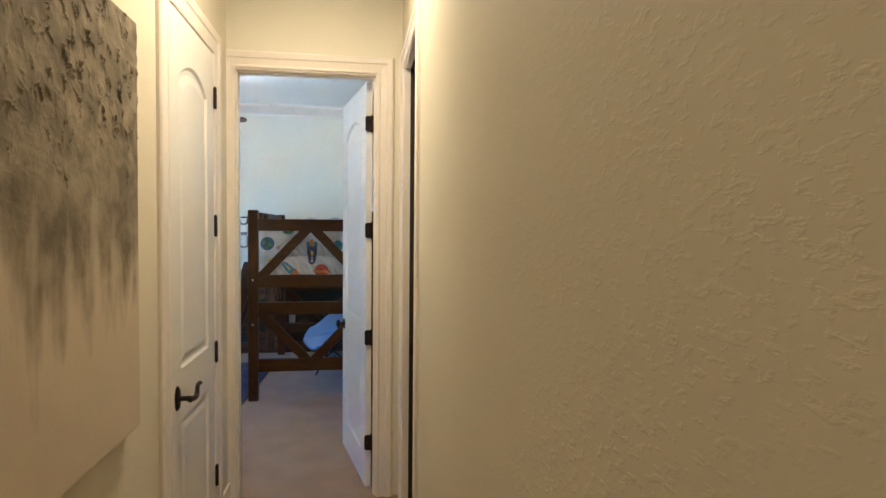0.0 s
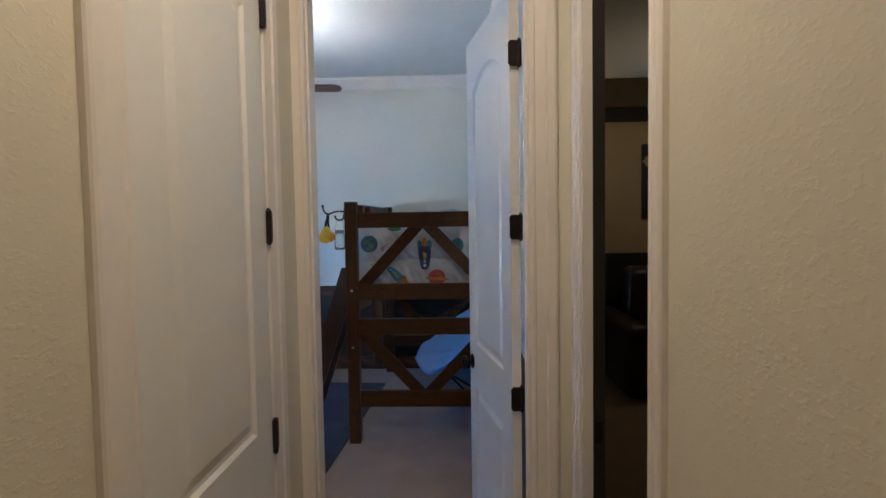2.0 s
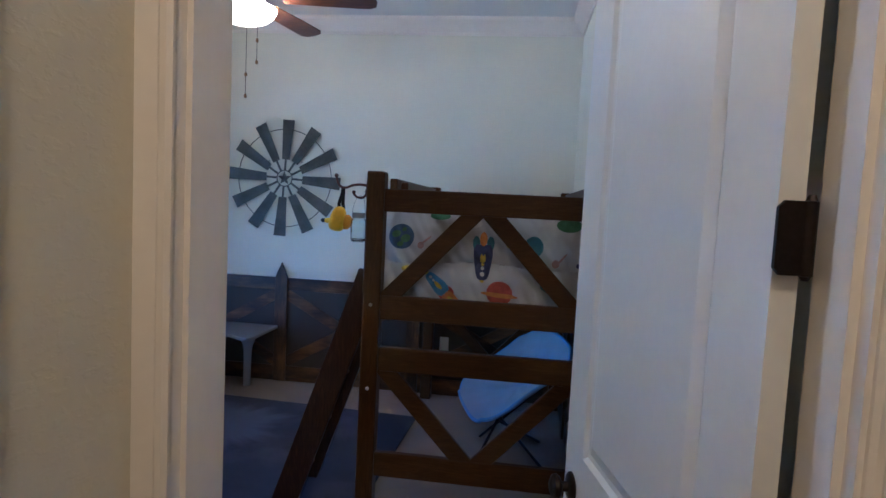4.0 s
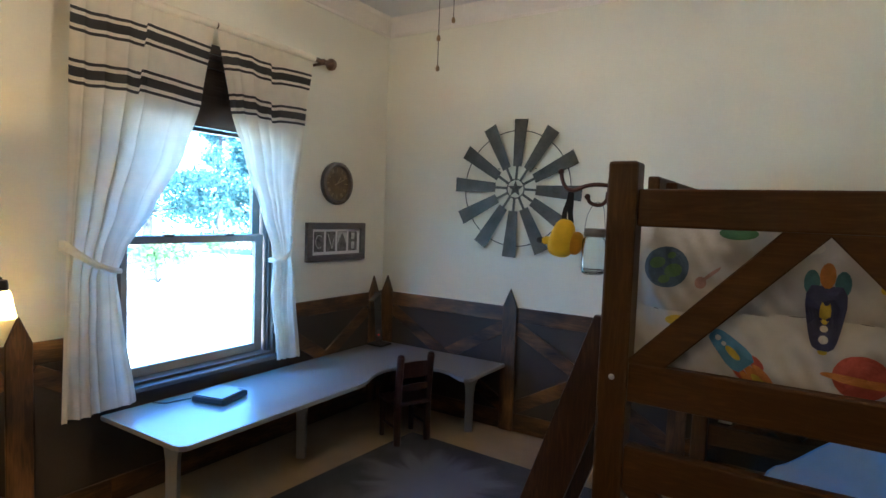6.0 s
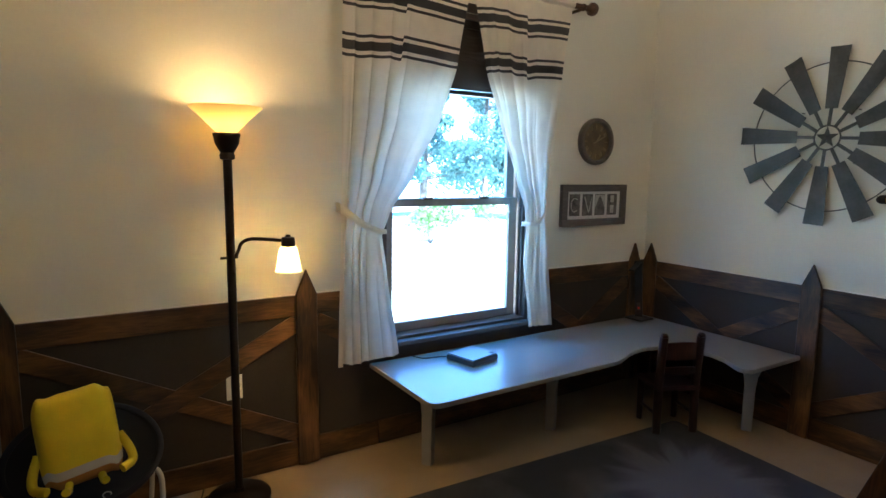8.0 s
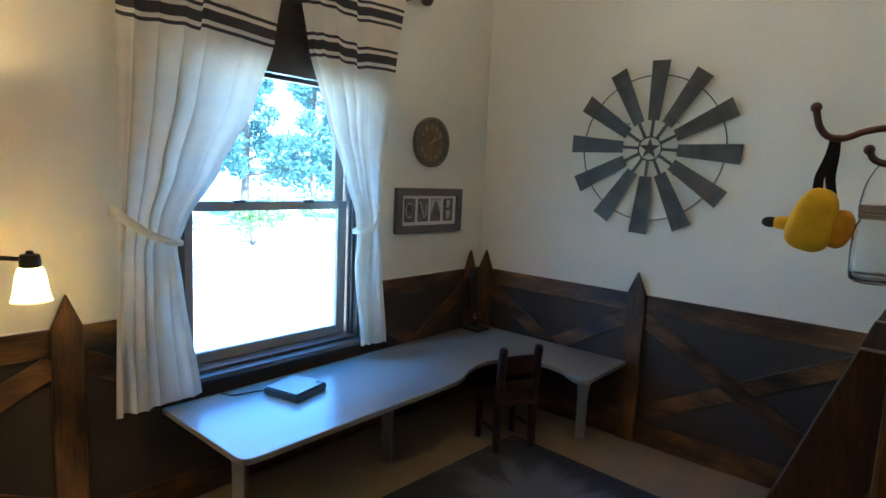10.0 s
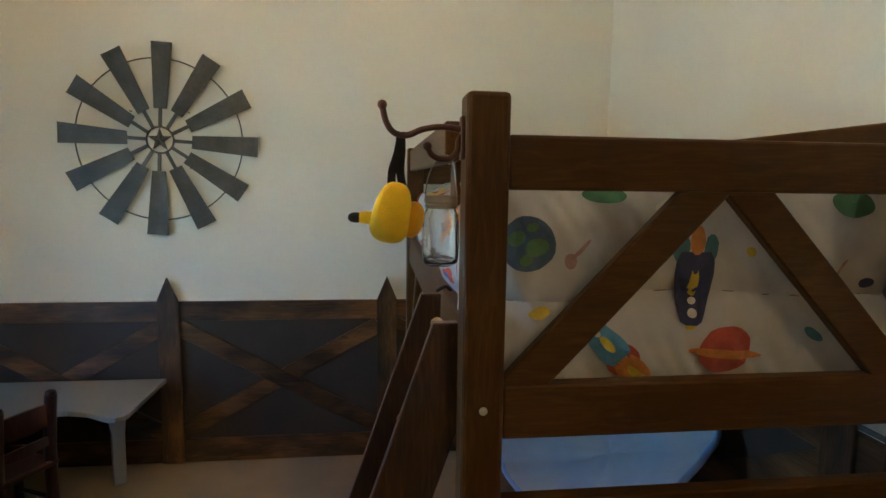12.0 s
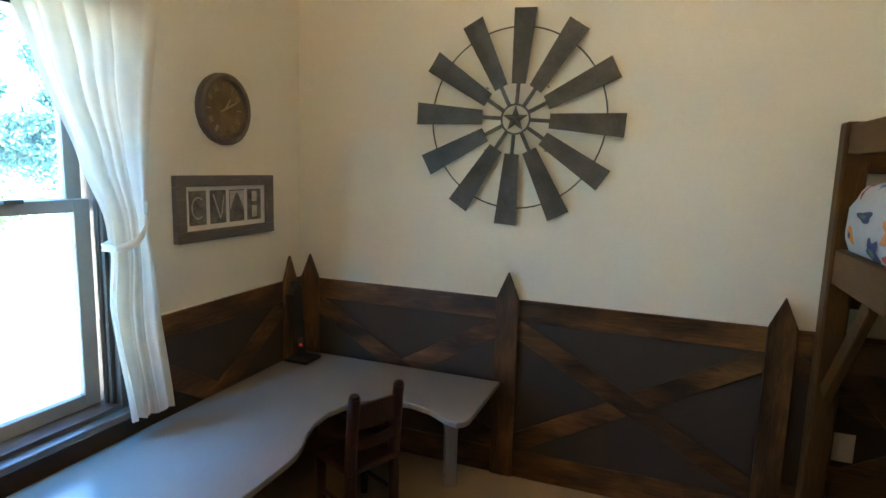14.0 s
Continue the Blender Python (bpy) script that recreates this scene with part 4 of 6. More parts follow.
bm = B()
ny, nt = 64, 44
ys = [5.40 + (7.10 - 5.40) * i / ny for i in range(ny + 1)]
grid = [[bm.verts.new(over(y, j / nt)) for j in range(nt + 1)] for y in ys]
for i in range(ny):
    for j in range(nt):
        bm.faces.new((grid[i][j], grid[i][j + 1], grid[i + 1][j + 1], grid[i + 1][j]))
part("cover", bm, M_QUILT2, comf, "white quilt top with red, blue and green print", True)
rnd = random.Random(7)
kinds = [P_RED, P_BLUE, P_GREEN, P_YELLOW, P_ORANGE, P_GREEN, P_RED, P_NAVY]
spots = []
for k in range(420):
    y, t = rnd.uniform(5.5, 7.05), rnd.uniform(0.03, 0.8)
    if any(abs(y - a) < 0.115 and abs(t - b) < 0.075 for a, b in spots):
        continue
    spots.append((y, t))
    ry, rt, turn = rnd.choice((0.014, 0.02, 0.045, 0.065)), rnd.choice((0.010, 0.018, 0.028, 0.045)), rnd.uniform(0, math.tau)
    lobes, bmp = rnd.choice((2, 3, 5)), B()
    ring = []
    for q in range(20):
        a = q * math.tau / 20
        r = 1 + 0.28 * math.sin(lobes * a + turn)
        ring.append(bmp.verts.new(over(y + ry * r * math.cos(a + turn), min(0.98, max(0.002, t + rt * r * math.sin(a + turn)))) + Vector((-0.004 if t < 0.35 else -0.001, 0, 0.004 if t > 0.2 else 0.0))))
    mid = bmp.verts.new(over(y, t) + Vector((-0.006 if t < 0.35 else -0.001, 0, 0.006 if t > 0.2 else 0)))
    for q in range(20):
        bmp.faces.new((ring[q], ring[(q + 1) % 20], mid))
    part("print", bmp, kinds[k % 8], comf)
    if ry > 0.04 and rt > 0.015:
        bmp = B()
        lift = Vector((-0.0075 if t < 0.35 else -0.001, 0, 0.0075 if t > 0.2 else 0.0))
        ring = [bmp.verts.new(over(y + 0.4 * ry * math.cos(q * 0.628), min(0.98, max(0.002, t + 0.4 * rt * math.sin(q * 0.628)))) + lift) for q in range(10)]
        bmp.faces.new(ring)
        part("print", bmp, kinds[(k + 3) % 8], comf)

M_PILLOW = mat("patterned_pillow", (0.62, 0.63, 0.66), 0.9, scale=40, fine=260, bump=0.2, colour2=(0.16, 0.24, 0.36))
bm = B()
bmesh.ops.create_uvsphere(bm, u_segments=28, v_segments=16, radius=1.0)
for v in bm.verts:
    x, y, z = v.co
    sx = math.copysign(abs(x) ** 0.55, x)
    sy = math.copysign(abs(y) ** 0.55, y)
    v.co = Vector((-0.16 + 0.34 * sx, 6.87 + 0.20 * sy, 1.595 + 0.07 * z + 0.015 * math.sin(7 * sx)))
solid("pillow", bm, M_PILLOW, "white and blue patterned pillow on the loft bed", "pillow", smooth=True)

# hook on the bed post with what hangs from it
M_IRON = mat("rust_brown_iron", (0.085, 0.035, 0.025), 0.4, metal=0.45, vary=0.2, scale=40, bump=0.08)
hook = thing("coat_hook", (-0.787, 5.27, 1.63), "rust brown double scroll hook screwed to the bed post", "hook")
HY = 5.268
plate = B()
prism(plate, [(5.252, 1.585), (5.284, 1.585), (5.288, 1.60), (5.288, 1.65), (5.280, 1.668), (5.256, 1.668), (5.248, 1.65), (5.248, 1.60)], "x", -0.800, -0.7932, 0.0015)
part("back_plate", plate, M_IRON, hook)
arm = B()
tube(arm, smooth_line([(-0.790, HY, 1.642), (-0.835, HY, 1.647), (-0.872, HY, 1.642), (-0.903, HY, 1.630), (-0.928, HY, 1.634), (-0.943, HY, 1.653), (-0.950, HY, 1.680)], 6), 0.0062, 10)
part("upper_arm", arm, M_IRON, hook, "", True)
arm = B()
tube(arm, smooth_line([(-0.790, HY, 1.638), (-0.803, HY, 1.622), (-0.805, HY, 1.603), (-0.818, HY, 1.588), (-0.838, HY, 1.586), (-0.855, HY, 1.593), (-0.863, HY, 1.606)], 6), 0.0058, 10)
part("lower_arm", arm, M_IRON, hook, "", True)
for p, r in (((-0.951, HY, 1.686), 0.0095), ((-0.864, HY, 1.610), 0.009)):
    q = B()
    bmesh.ops.create_uvsphere(q, u_segments=14, v_segments=10, radius=r, matrix=at(*p))
    part("ball_tip", q, M_IRON, hook, "", True)

M_YPLUSH = mat("yellow_plush", (0.84, 0.52, 0.012), 0.95, vary=0.10, scale=25, fine=420, bump=0.5, sheen=0.08)
M_OPLUSH = mat("orange_plush", (0.78, 0.34, 0.01), 0.95, vary=0.12, scale=25, fine=420, bump=0.5, sheen=0.08)
M_BFELT = mat("black_felt", (0.012, 0.011, 0.013), 0.95, vary=0.2, fine=300, bump=0.3)
bm = B()


def blob(bm, c, r, mi, power=1.0, m=None, taper=0.0):
    g = bmesh.ops.create_uvsphere(bm, u_segments=24, v_segments=16, radius=1.0)
    for v in g["verts"]:
        p = Vector([math.copysign(abs(a) ** power, a) for a in v.co])
        p = Vector((p.x * r[0] * (1 - taper * p.z), p.y * r[1] * (1 - taper * p.z), p.z * r[2]))
        v.co = Vector(c) + ((m @ p) if m else p)
        for f in v.link_faces:
            f.material_index = mi


tilt = pose(0, 0, 0, 0, 12, 0).to_3x3()
blob(bm, (-0.932, HY - 0.012, 1.482), (0.037, 0.032, 0.059), 0, 0.72, tilt, 0.18)
blob(bm, (-0.892, HY - 0.004, 1.468), (0.022, 0.028, 0.036), 1, 0.9, tilt)
blob(bm, (-0.975, HY - 0.012, 1.472), (0.026, 0.013, 0.013), 0, 0.9)
blob(bm, (-1.001, HY - 0.012, 1.472), (0.015, 0.010, 0.010), 2, 0.9)
toy = part("soft_toy", bm, [M_YPLUSH, M_OPLUSH, M_BFELT], None, "", True)
tagged(toy, "small plain yellow plush toy hanging from the hook", "soft toy")
st = thing("strap_loop", (-0.92, HY, 1.60), "black woven wrist strap looped over the hook", "strap")
for dx in (-0.006, 0.010):
    q = B()
    pts = smooth_line([(-0.915, HY, 1.636), (-0.918 + dx * 0.4, HY, 1.60), (-0.926 + dx, HY + dx * 0.3, 1.56), (-0.924 + dx * 1.4, HY, 1.528)], 6)
    for a, b in zip(pts, pts[1:]):
        va = [q.verts.new(a + Vector((w, d, 0))) for w, d in ((-0.008, -0.001), (0.008, -0.001), (0.008, 0.001), (-0.008, 0.001))]
        vb = [q.verts.new(b + Vector((w, d, 0))) for w, d in ((-0.008, -0.001), (0.008, -0.001), (0.008, 0.001), (-0.008, 0.001))]
        for i in range(4):
            q.faces.new((va[i], va[(i + 1) % 4], vb[(i + 1) % 4], vb[i]))
    bmesh.ops.remove_doubles(q, verts=q.verts, dist=0.0003)
    part("band", q, M_BFELT, st)

jar = thing("glass_jar", (-0.836, HY, 1.378), "clear glass canning jar with a metal ring hung by wire", "jar")
bm = B()
outer = [(0, 1.378), (0.026, 1.378), (0.033, 1.383), (0.0355, 1.393), (0.0357, 1.411), (0.0358, 1.429), (0.0358, 1.447), (0.0358, 1.465), (0.034, 1.478), (0.029, 1.488), (0.0285, 1.512)]
inner = [(r - 0.0028, z) for r, z in outer[:2:-1]] + [(0.029, 1.386), (0.022, 1.3815), (0, 1.3815)]
lathe(bm, outer + inner, at(-0.836, HY, 0), 48)
for v in bm.verts:
    dx, dy = v.co.x + 0.836, v.co.y - HY
    if 1.388 < v.co.z < 1.47:
        k = 1 + 0.035 * math.sin(8 * math.atan2(dy, dx) + 1.0) * math.sin((v.co.z - 1.388) * 38)
        v.co.x, v.co.y = -0.836 + dx * k, HY + dy * k
part("jar_body", bm, M_JAR, jar, "clear glass body", True).visible_shadow = False
M_ZINC = mat("jar_ring", (0.27, 0.26, 0.24), 0.34, metal=0.95, vary=0.1, bump=0.02)
bm = B()
lathe(bm, [(0.0295, 1.49), (0.032, 1.491), (0.031, 1.494), (0.0325, 1.497), (0.031, 1.500), (0.0325, 1.503), (0.031, 1.506), (0.0315, 1.514), (0.0295, 1.5155), (0.0270, 1.5145)], at(-0.836, HY, 0), 36)
part("screw_ring", bm, M_ZINC, jar, "ribbed zinc screw ring", True)
bm = B()
tube(bm, smooth_line([(-0.868, HY, 1.503), (-0.862, HY, 1.55), (-0.845, HY, 1.586), (-0.828, HY, 1.594), (-0.812, HY, 1.575), (-0.804, HY, 1.503)], 6), 0.0012, 6)
part("wire_bail", bm, M_ZINC, jar, "thin wire bail", True)


# ---- rug, desk and what stands on it ----
bm = B()
pts = []
for cx, cy, a0 in ((-0.83, 6.72, 0), (-2.57, 6.72, 90), (-2.57, 4.42, 180), (-0.83, 4.42, 270)):
    for k in range(5):
        a = radians(a0 + 22.5 * k)
        pts.append((cx + 0.03 * math.cos(a), cy + 0.03 * math.sin(a)))
prism(bm, pts, "z", 0.002, 0.014, 0.004)
bm.transform(Matrix.Translation((-1.7, 5.57, 0)) @ pose(0, 0, 0, 0, 0, -3.0) @ Matrix.Translation((1.7, -5.57, 0)))
solid("area_rug", bm, M_RUG, "charcoal blue mottled rug lying on the carpet", "rug")

DZ = 0.487
desk = thing("corner_desk", (-2.8, 6.2, 0), "low grey corner desk with a round chair bay", "desk")
line = [(-3.178, 5.025), (-2.575, 5.025), (-2.545, 5.035), (-2.527, 5.06), (-2.523, 5.09), (-2.528, 6.20)]
line += [(-2.532, 6.25), (-2.553, 6.32), (-2.590, 6.40), (-2.617, 6.50), (-2.620, 6.60), (-2.590, 6.695), (-2.530, 6.770), (-2.445, 6.815), (-2.345, 6.825), (-2.25, 6.80), (-2.175, 6.752), (-2.135, 6.730), (-2.10, 6.728), (-2.075, 6.745), (-2.062, 6.775)]
line += [(-2.058, 7.238), (-3.178, 7.238)]


def inset(pts, d):
    out = []
    for i, p in enumerate(pts):
        a, c = Vector(pts[i - 1]), Vector(pts[(i + 1) % len(pts)])
        n1 = (Vector(p) - a).normalized()
        n2 = (c - Vector(p)).normalized()
        n = Vector((-n1.y - n2.y, n1.x + n2.x)).normalized()
        out.append((p[0] + n.x * d, p[1] + n.y * d))
    return out


top = B()
levels = [[top.verts.new((x, y, z)) for x, y in inset(line, d)] for d, z in ((0.004, DZ - 0.026), (0.0, DZ - 0.022), (0.0, DZ - 0.005), (0.0015, DZ - 0.0015), (0.005, DZ))]
for a, b in zip(levels, levels[1:]):
    for i in range(len(a)):
        j = (i + 1) % len(a)
        top.faces.new((a[i], a[j], b[j], b[i]))
for lv in (levels[0][::-1], levels[-1]):
    top.faces.new(lv)
part("desktop", top, M_DESK, desk)
for x, y, turn in ((-2.87, 5.215, 0), (-2.857, 6.06, 0), (-2.245, 7.075, 0)):
    bm = prism(B(), [(-0.028, 0), (0.028, 0), (0.030, 0.27), (0.038, 0.34), (0.065, 0.41), (0.085, DZ - 0.0265), (-0.085, DZ - 0.0265), (-0.065, 0.41), (-0.038, 0.34), (-0.030, 0.27)], "y", -0.022, 0.022, 0.003)
    bm.transform(at(x, y, 0) @ pose(0, 0, 0, 0, 0, 33))
    part("leg", bm, M_DESK, desk)

M_DEV = mat("black_gloss_plastic", (0.02, 0.021, 0.024), 0.3, vary=0.1, bump=0.0)
M_DEV.node_tree.nodes["Principled BSDF"].inputs["Coat Weight"].default_value = 1.0
M_DEV.node_tree.nodes["Principled BSDF"].inputs["Coat Roughness"].default_value = 0.28
M_DEV.node_tree.nodes["Principled BSDF"].inputs["Coat IOR"].default_value = 1.5
dev = thing("disc_player", (-2.95, 5.545, DZ), "flat black glossy portable disc player on the desk", "disc player")
md = at(-2.955, 5.545, DZ) @ pose(0, 0, 0, 0, 0, 14)
bm = box(B(), -0.10, 0.10, -0.105, 0.105, 0.002, 0.032, 0.006, 3)
bm.transform(md)
part("case", bm, M_DEV, dev)
bm = box(B(), -0.094, 0.094, -0.099, 0.099, 0.0325, 0.038, 0.003, 2)
bm.transform(md)
part("lid", bm, M_DEV, dev)
bm = box(B(), 0.06, 0.082, 0.068, 0.09, 0.0383, 0.040, 0.0008, 1)
bm.transform(md)
part("button", bm, M_BLACK, dev)
solid("power_cord", tube(B(), smooth_line([(-3.02, 5.46, DZ + 0.012), (-3.06, 5.41, DZ + 0.008), (-3.085, 5.36, DZ + 0.004), (-3.10, 5.31, DZ + 0.004), (-3.16, 5.28, DZ + 0.004)]), 0.0035, 8), M_BLACK, "short black cord lying on the desk", "cord", smooth=True)

M_LAMPBLACK = mat("matt_black_plastic", (0.012, 0.012, 0.013), 0.5, vary=0.1, bump=0.02)
led = thing("desk_lamp", (-3.10, 7.10, DZ), "black folding desk lamp with a small red light", "desk lamp")
part("base", box(B(), -3.16, -3.02, 7.03, 7.17, DZ + 0.001, DZ + 0.016, 0.005), M_LAMPBLACK, led)
stem_at = at(-3.105, 7.115, DZ + 0.012) @ pose(0, 0, 0, -2, -4, 34)
bm = box(B(), -0.026, 0.026, -0.009, 0.009, 0.0, 0.405, 0.004)
bm.transform(stem_at)
part("stem", bm, M_LAMPBLACK, led)
bm = box(B(), -0.018, 0.018, -0.16, 0.0, -0.006, 0.006, 0.004)
bm.transform(at(-3.13, 7.12, DZ + 0.41) @ pose(0, 0, 0, 16, 0, 18))
part("lamp_head", bm, M_LAMPBLACK, led)
bm = box(B(), -0.013, 0.013, -0.0115, -0.0092, 0.050, 0.105, 0.0008, 1)
bm.transform(stem_at)
display = part("display", bm, M_TIN, led, "small grey display")
part("indicator", lathe(B(), [(0.007, 0), (0.006, 0.003), (0, 0.004)], stem_at @ at(0, -0.0116, 0.066) @ pose(0, 0, 0, 90, 0, 0), 14), glow("red_indicator", (1, 0.05, 0.02), 0.03, (0.5, 0.02, 0.02)), display, "small red indicator light")

ch = tagged(new("child_chair"), "small dark mahogany child's chair tucked into the desk", "chair")
mcw = at(-2.527, 6.688, 0) @ pose(0, 0, 0, 0, 0, math.degrees(math.atan2(0.205, 0.09)) - 90)
ch.matrix_basis = mcw
# local x: away from the desk is +x, y across
for y in (-0.115, 0.115):
    bm = tube(B(), smooth_line([(0.105, y, 0.014), (0.100, y, 0.28), (0.112, y, 0.48), (0.125, y, 0.600)], 5), 0.025, 14)
    bm.transform(mcw)
    part("back_post", bm, M_CHAIR, ch, "", True)
    bm = lathe(B(), [(0.021, 0.0), (0.023, 0.006), (0.020, 0.016), (0.011, 0.022), (0, 0.023)], at(0.125, y, 0.598), 14)
    bm.transform(mcw)
    part("finial", bm, M_CHAIR, ch, "", True)
    bm = tube(B(), [(-0.105, y, 0.014), (-0.105, y, 0.275)], [0.018, 0.022], 14)
    bm.transform(mcw)
    part("front_leg", bm, M_CHAIR, ch, "", True)
    bm = tube(B(), [(-0.10, y, 0.12), (0.10, y, 0.12)], 0.010, 10)
    bm.transform(mcw)
    part("stretcher", bm, M_CHAIR, ch, "", True)
bm = box(B(), -0.13, 0.125, -0.138, 0.138, 0.272, 0.298, 0.008, 3)
bm.transform(mcw)
part("seat", bm, M_CHAIR, ch)
for z, h in ((0.462, 0.095), (0.375, 0.035)):
    bm = B()
    pts = [(0.117 + 0.02 * (1 - (y / 0.105) ** 2), y) for y in [-0.105 + 0.021 * k for k in range(11)]]
    for (xa, ya), (xb, yb) in zip(pts, pts[1:]):
        za, zb = z + h + 0.012 * math.cos(ya * 14), z + h + 0.012 * math.cos(yb * 14)
        v = [bm.verts.new(p) for p in ((xa, ya, z), (xb, yb, z), (xb, yb, zb), (xa, ya, za), (xa + 0.013, ya, z), (xb + 0.013, yb, z), (xb + 0.013, yb, zb), (xa + 0.013, ya, za))]
        for f in ((0, 1, 2, 3), (7, 6, 5, 4), (3, 2, 6, 7), (1, 0, 4, 5)):
            bm.faces.new([v[q] for q in f])
    bmesh.ops.remove_doubles(bm, verts=bm.verts, dist=0.0005)
    bm.transform(at(-0.012, 0, 0))
    bm.transform(mcw)
    part("back_rail", bm, M_CHAIR, ch, "", True)


# ---- curtains ----
def lerp(key, z):
    for (z0, a), (z1, b) in zip(key, key[1:]):
        if z1 <= z <= z0:
            f = (z0 - z) / (z0 - z1)
            f = f * f * (3 - 2 * f) * 0.35 + f * 0.65
            return a + (b - a) * f
    return key[-1][1]


def curtain(outer, inner, hem, seed, label, flip):
    root = thing("curtain", (-3.13, (outer[0][1] + inner[0][1]) / 2, hem), label, "curtain", "pair of curtains")
    bm = B()
    uv = bm.loops.layers.uv.new("UVMap")
    ns, nz = 132, 70
    rows = []
    for j in range(nz + 1):
        z = 2.545 + (hem - 2.545) * j / nz
        row = []
        yo, yi = lerp(outer, z), lerp(inner, z)
        tight = max(0, 1 - abs(z - 1.27) / 0.42)
        for i in range(ns + 1):
            s = i / ns
            amp = (0.007 + 0.020 * min(1, (2.545 - z) / 0.9) * (1 - 0.3 * tight)) * (0.55 + 0.45 * math.sin(2.2 * math.pi * s + seed))
            ph = (s + 0.10 * math.sin(5.1 * s + seed)) * 2.8 * math.tau + seed + 0.5 * math.sin(z * 1.7 + seed)
            pl = 0.011 * (0.55 + 0.45 * math.sin(4.6 * s + 1.7 * seed)) * min(1, 0.15 + (2.545 - z) / 0.8) * (1 - 0.35 * tight)
            ph2 = math.pi * (6.5 * s + 0.7 * math.sin(3.3 * s + seed) + 0.12 * math.sin(z * 2.3 + seed))
            x = -3.128 + pl * (1.1 - 2.2 * abs(math.sin(ph2)) ** 0.55) + 0.7 * amp * math.sin(ph) + 0.15 * amp * math.sin(2.3 * ph + 1.3 * z) + 0.006 * noise.noise(Vector((s * 9, z * 2.0, seed))) + 0.035 * tight * math.sin(math.pi * s)
            y = yo + (yi - yo) * (s + 0.02 * math.sin(math.pi * s) * math.sin(ph + 1.2))
            zz = z + (0.030 * s * (1 if z < 1.0 else 0) * (1.0 - z) if hem < 1 else 0)
            row.append((bm.verts.new((x, y, zz)), s, z + 0.008 * math.sin(ph * 0.5 + seed) + 0.016 * s - (0.016 if s > 0.5 else 0) + 0.4 * pl * abs(math.sin(ph2))))
        rows.append(row)
    for a, b in zip(rows, rows[1:]):
        for i in range(ns):
            q = (a[i], a[i + 1], b[i + 1], b[i])
            f = bm.faces.new([v[0] for v in q])
            for lp, v in zip(f.loops, q):
                lp[uv].uv = (v[1], v[2])
    part("panel", bm, M_CURTAIN, root, "", True)
    # rod pocket
    bm = B()
    pts = [(-3.128, outer[0][1] + (inner[0][1] - outer[0][1]) * k / 40, 2.534) for k in range(41)]
    tube(bm, pts, [0.0215 + 0.002 * math.sin(k * 1.9 + seed) + 0.001 * math.sin(k * 4.3) for k in range(41)], 14, False)
    part("rod_pocket", bm, M_TIE, root, "", True)
    # tie-back band
    bm = B()
    za, zb = (1.335, 1.205)
    yo, yi = lerp(outer, za) - 0.012, lerp(inner, zb)
    n = 20
    loop = []
    for k in range(n + 1):
        f = k / n
        y, z = yo + (yi - yo) * f, za + (zb - za) * f - 0.03 * math.sin(math.pi * f)
        x = -3.108 + 0.046 * math.sin(math.pi * f) ** 0.7
        loop.append((x, y, z))
    for k in range(n + 1):
        f = 1 - k / n
        loop.append((-3.165, yo + (yi - yo) * f, za + (zb - za) * f - 0.03 * math.sin(math.pi * f)))
    ring = []
    for x, y, z in loop:
        k = 1 - 0.5 * abs((y - yo) / (yi - yo))
        ring.append([bm.verts.new((x + 0.004 * math.cos(d * 90), y, z + d * k)) for d in (-0.024, -0.008, 0.010, 0.024)])
    for a, b in zip(ring, ring[1:] + ring[:1]):
        for i in range(3):
            bm.faces.new((a[i], b[i], b[i + 1], a[i + 1]))
    part("tie_back", bm, M_TIE, root, "off-white tie band", True)
    return root


M_TIE = cloth("tie_cloth", (0.82, 0.76, 0.65), 0.15)
curtain([(2.545, 4.875), (2.0, 4.862), (1.30, 4.848), (0.5, 4.825)], [(2.545, 5.612), (2.1, 5.535), (1.8, 5.435), (1.5, 5.27), (1.3, 5.13), (1.18, 5.085), (1.0, 5.11), (0.5, 5.185)], 0.512, 0.4,
        "off-white curtain with grey stripes, tied back", 1)
curtain([(2.545, 6.365), (2.1, 6.30), (1.5, 6.215), (1.27, 6.195), (1.0, 6.235), (0.5, 6.295)], [(2.545, 5.622), (2.1, 5.72), (1.8, 5.83), (1.5, 5.95), (1.3, 6.03), (1.18, 6.045), (1.0, 6.03), (0.5, 6.10)], 0.545, 2.6,
        "off-white curtain with grey stripes, gathered by a tie", -1)
M_ROD = wood("rod_wood", (0.05, 0.026, 0.014), (0.16, 0.085, 0.045), "y", 0.4, 0.3)
rod = thing("curtain_rod", (-3.128, 5.62, 2.53), "dark turned wooden curtain rod above the window", "curtain rod")
part("pole", tube(B(), [(-3.128, 4.80, 2.532), (-3.128, 6.44, 2.532)], 0.0165, 16), M_ROD, rod, "", True)
for y, s in ((6.44, -1), (4.80, 1)):
    m = at(-3.128, y, 2.532) @ pose(0, 0, 0, 90 * s, 0, 0)
    part("finial", lathe(B(), [(0.0165, 0), (0.022, 0.006), (0.022, 0.014), (0.017, 0.02), (0.019, 0.045), (0.026, 0.062), (0.038, 0.072), (0.041, 0.088), (0.036, 0.104), (0.02, 0.112), (0, 0.113)], m, 24), M_ROD, rod, "turned end knob", True)
for y in (4.83, 6.41):
    bm = B()
    box(bm, XL + 0.0005, XL + 0.012, y - 0.018, y + 0.018, 2.47, 2.57, 0.003)
    box(bm, XL + 0.012, -3.105, y - 0.010, y + 0.010, 2.500, 2.515, 0.003)
    part("bracket", bm, M_ROD, rod)


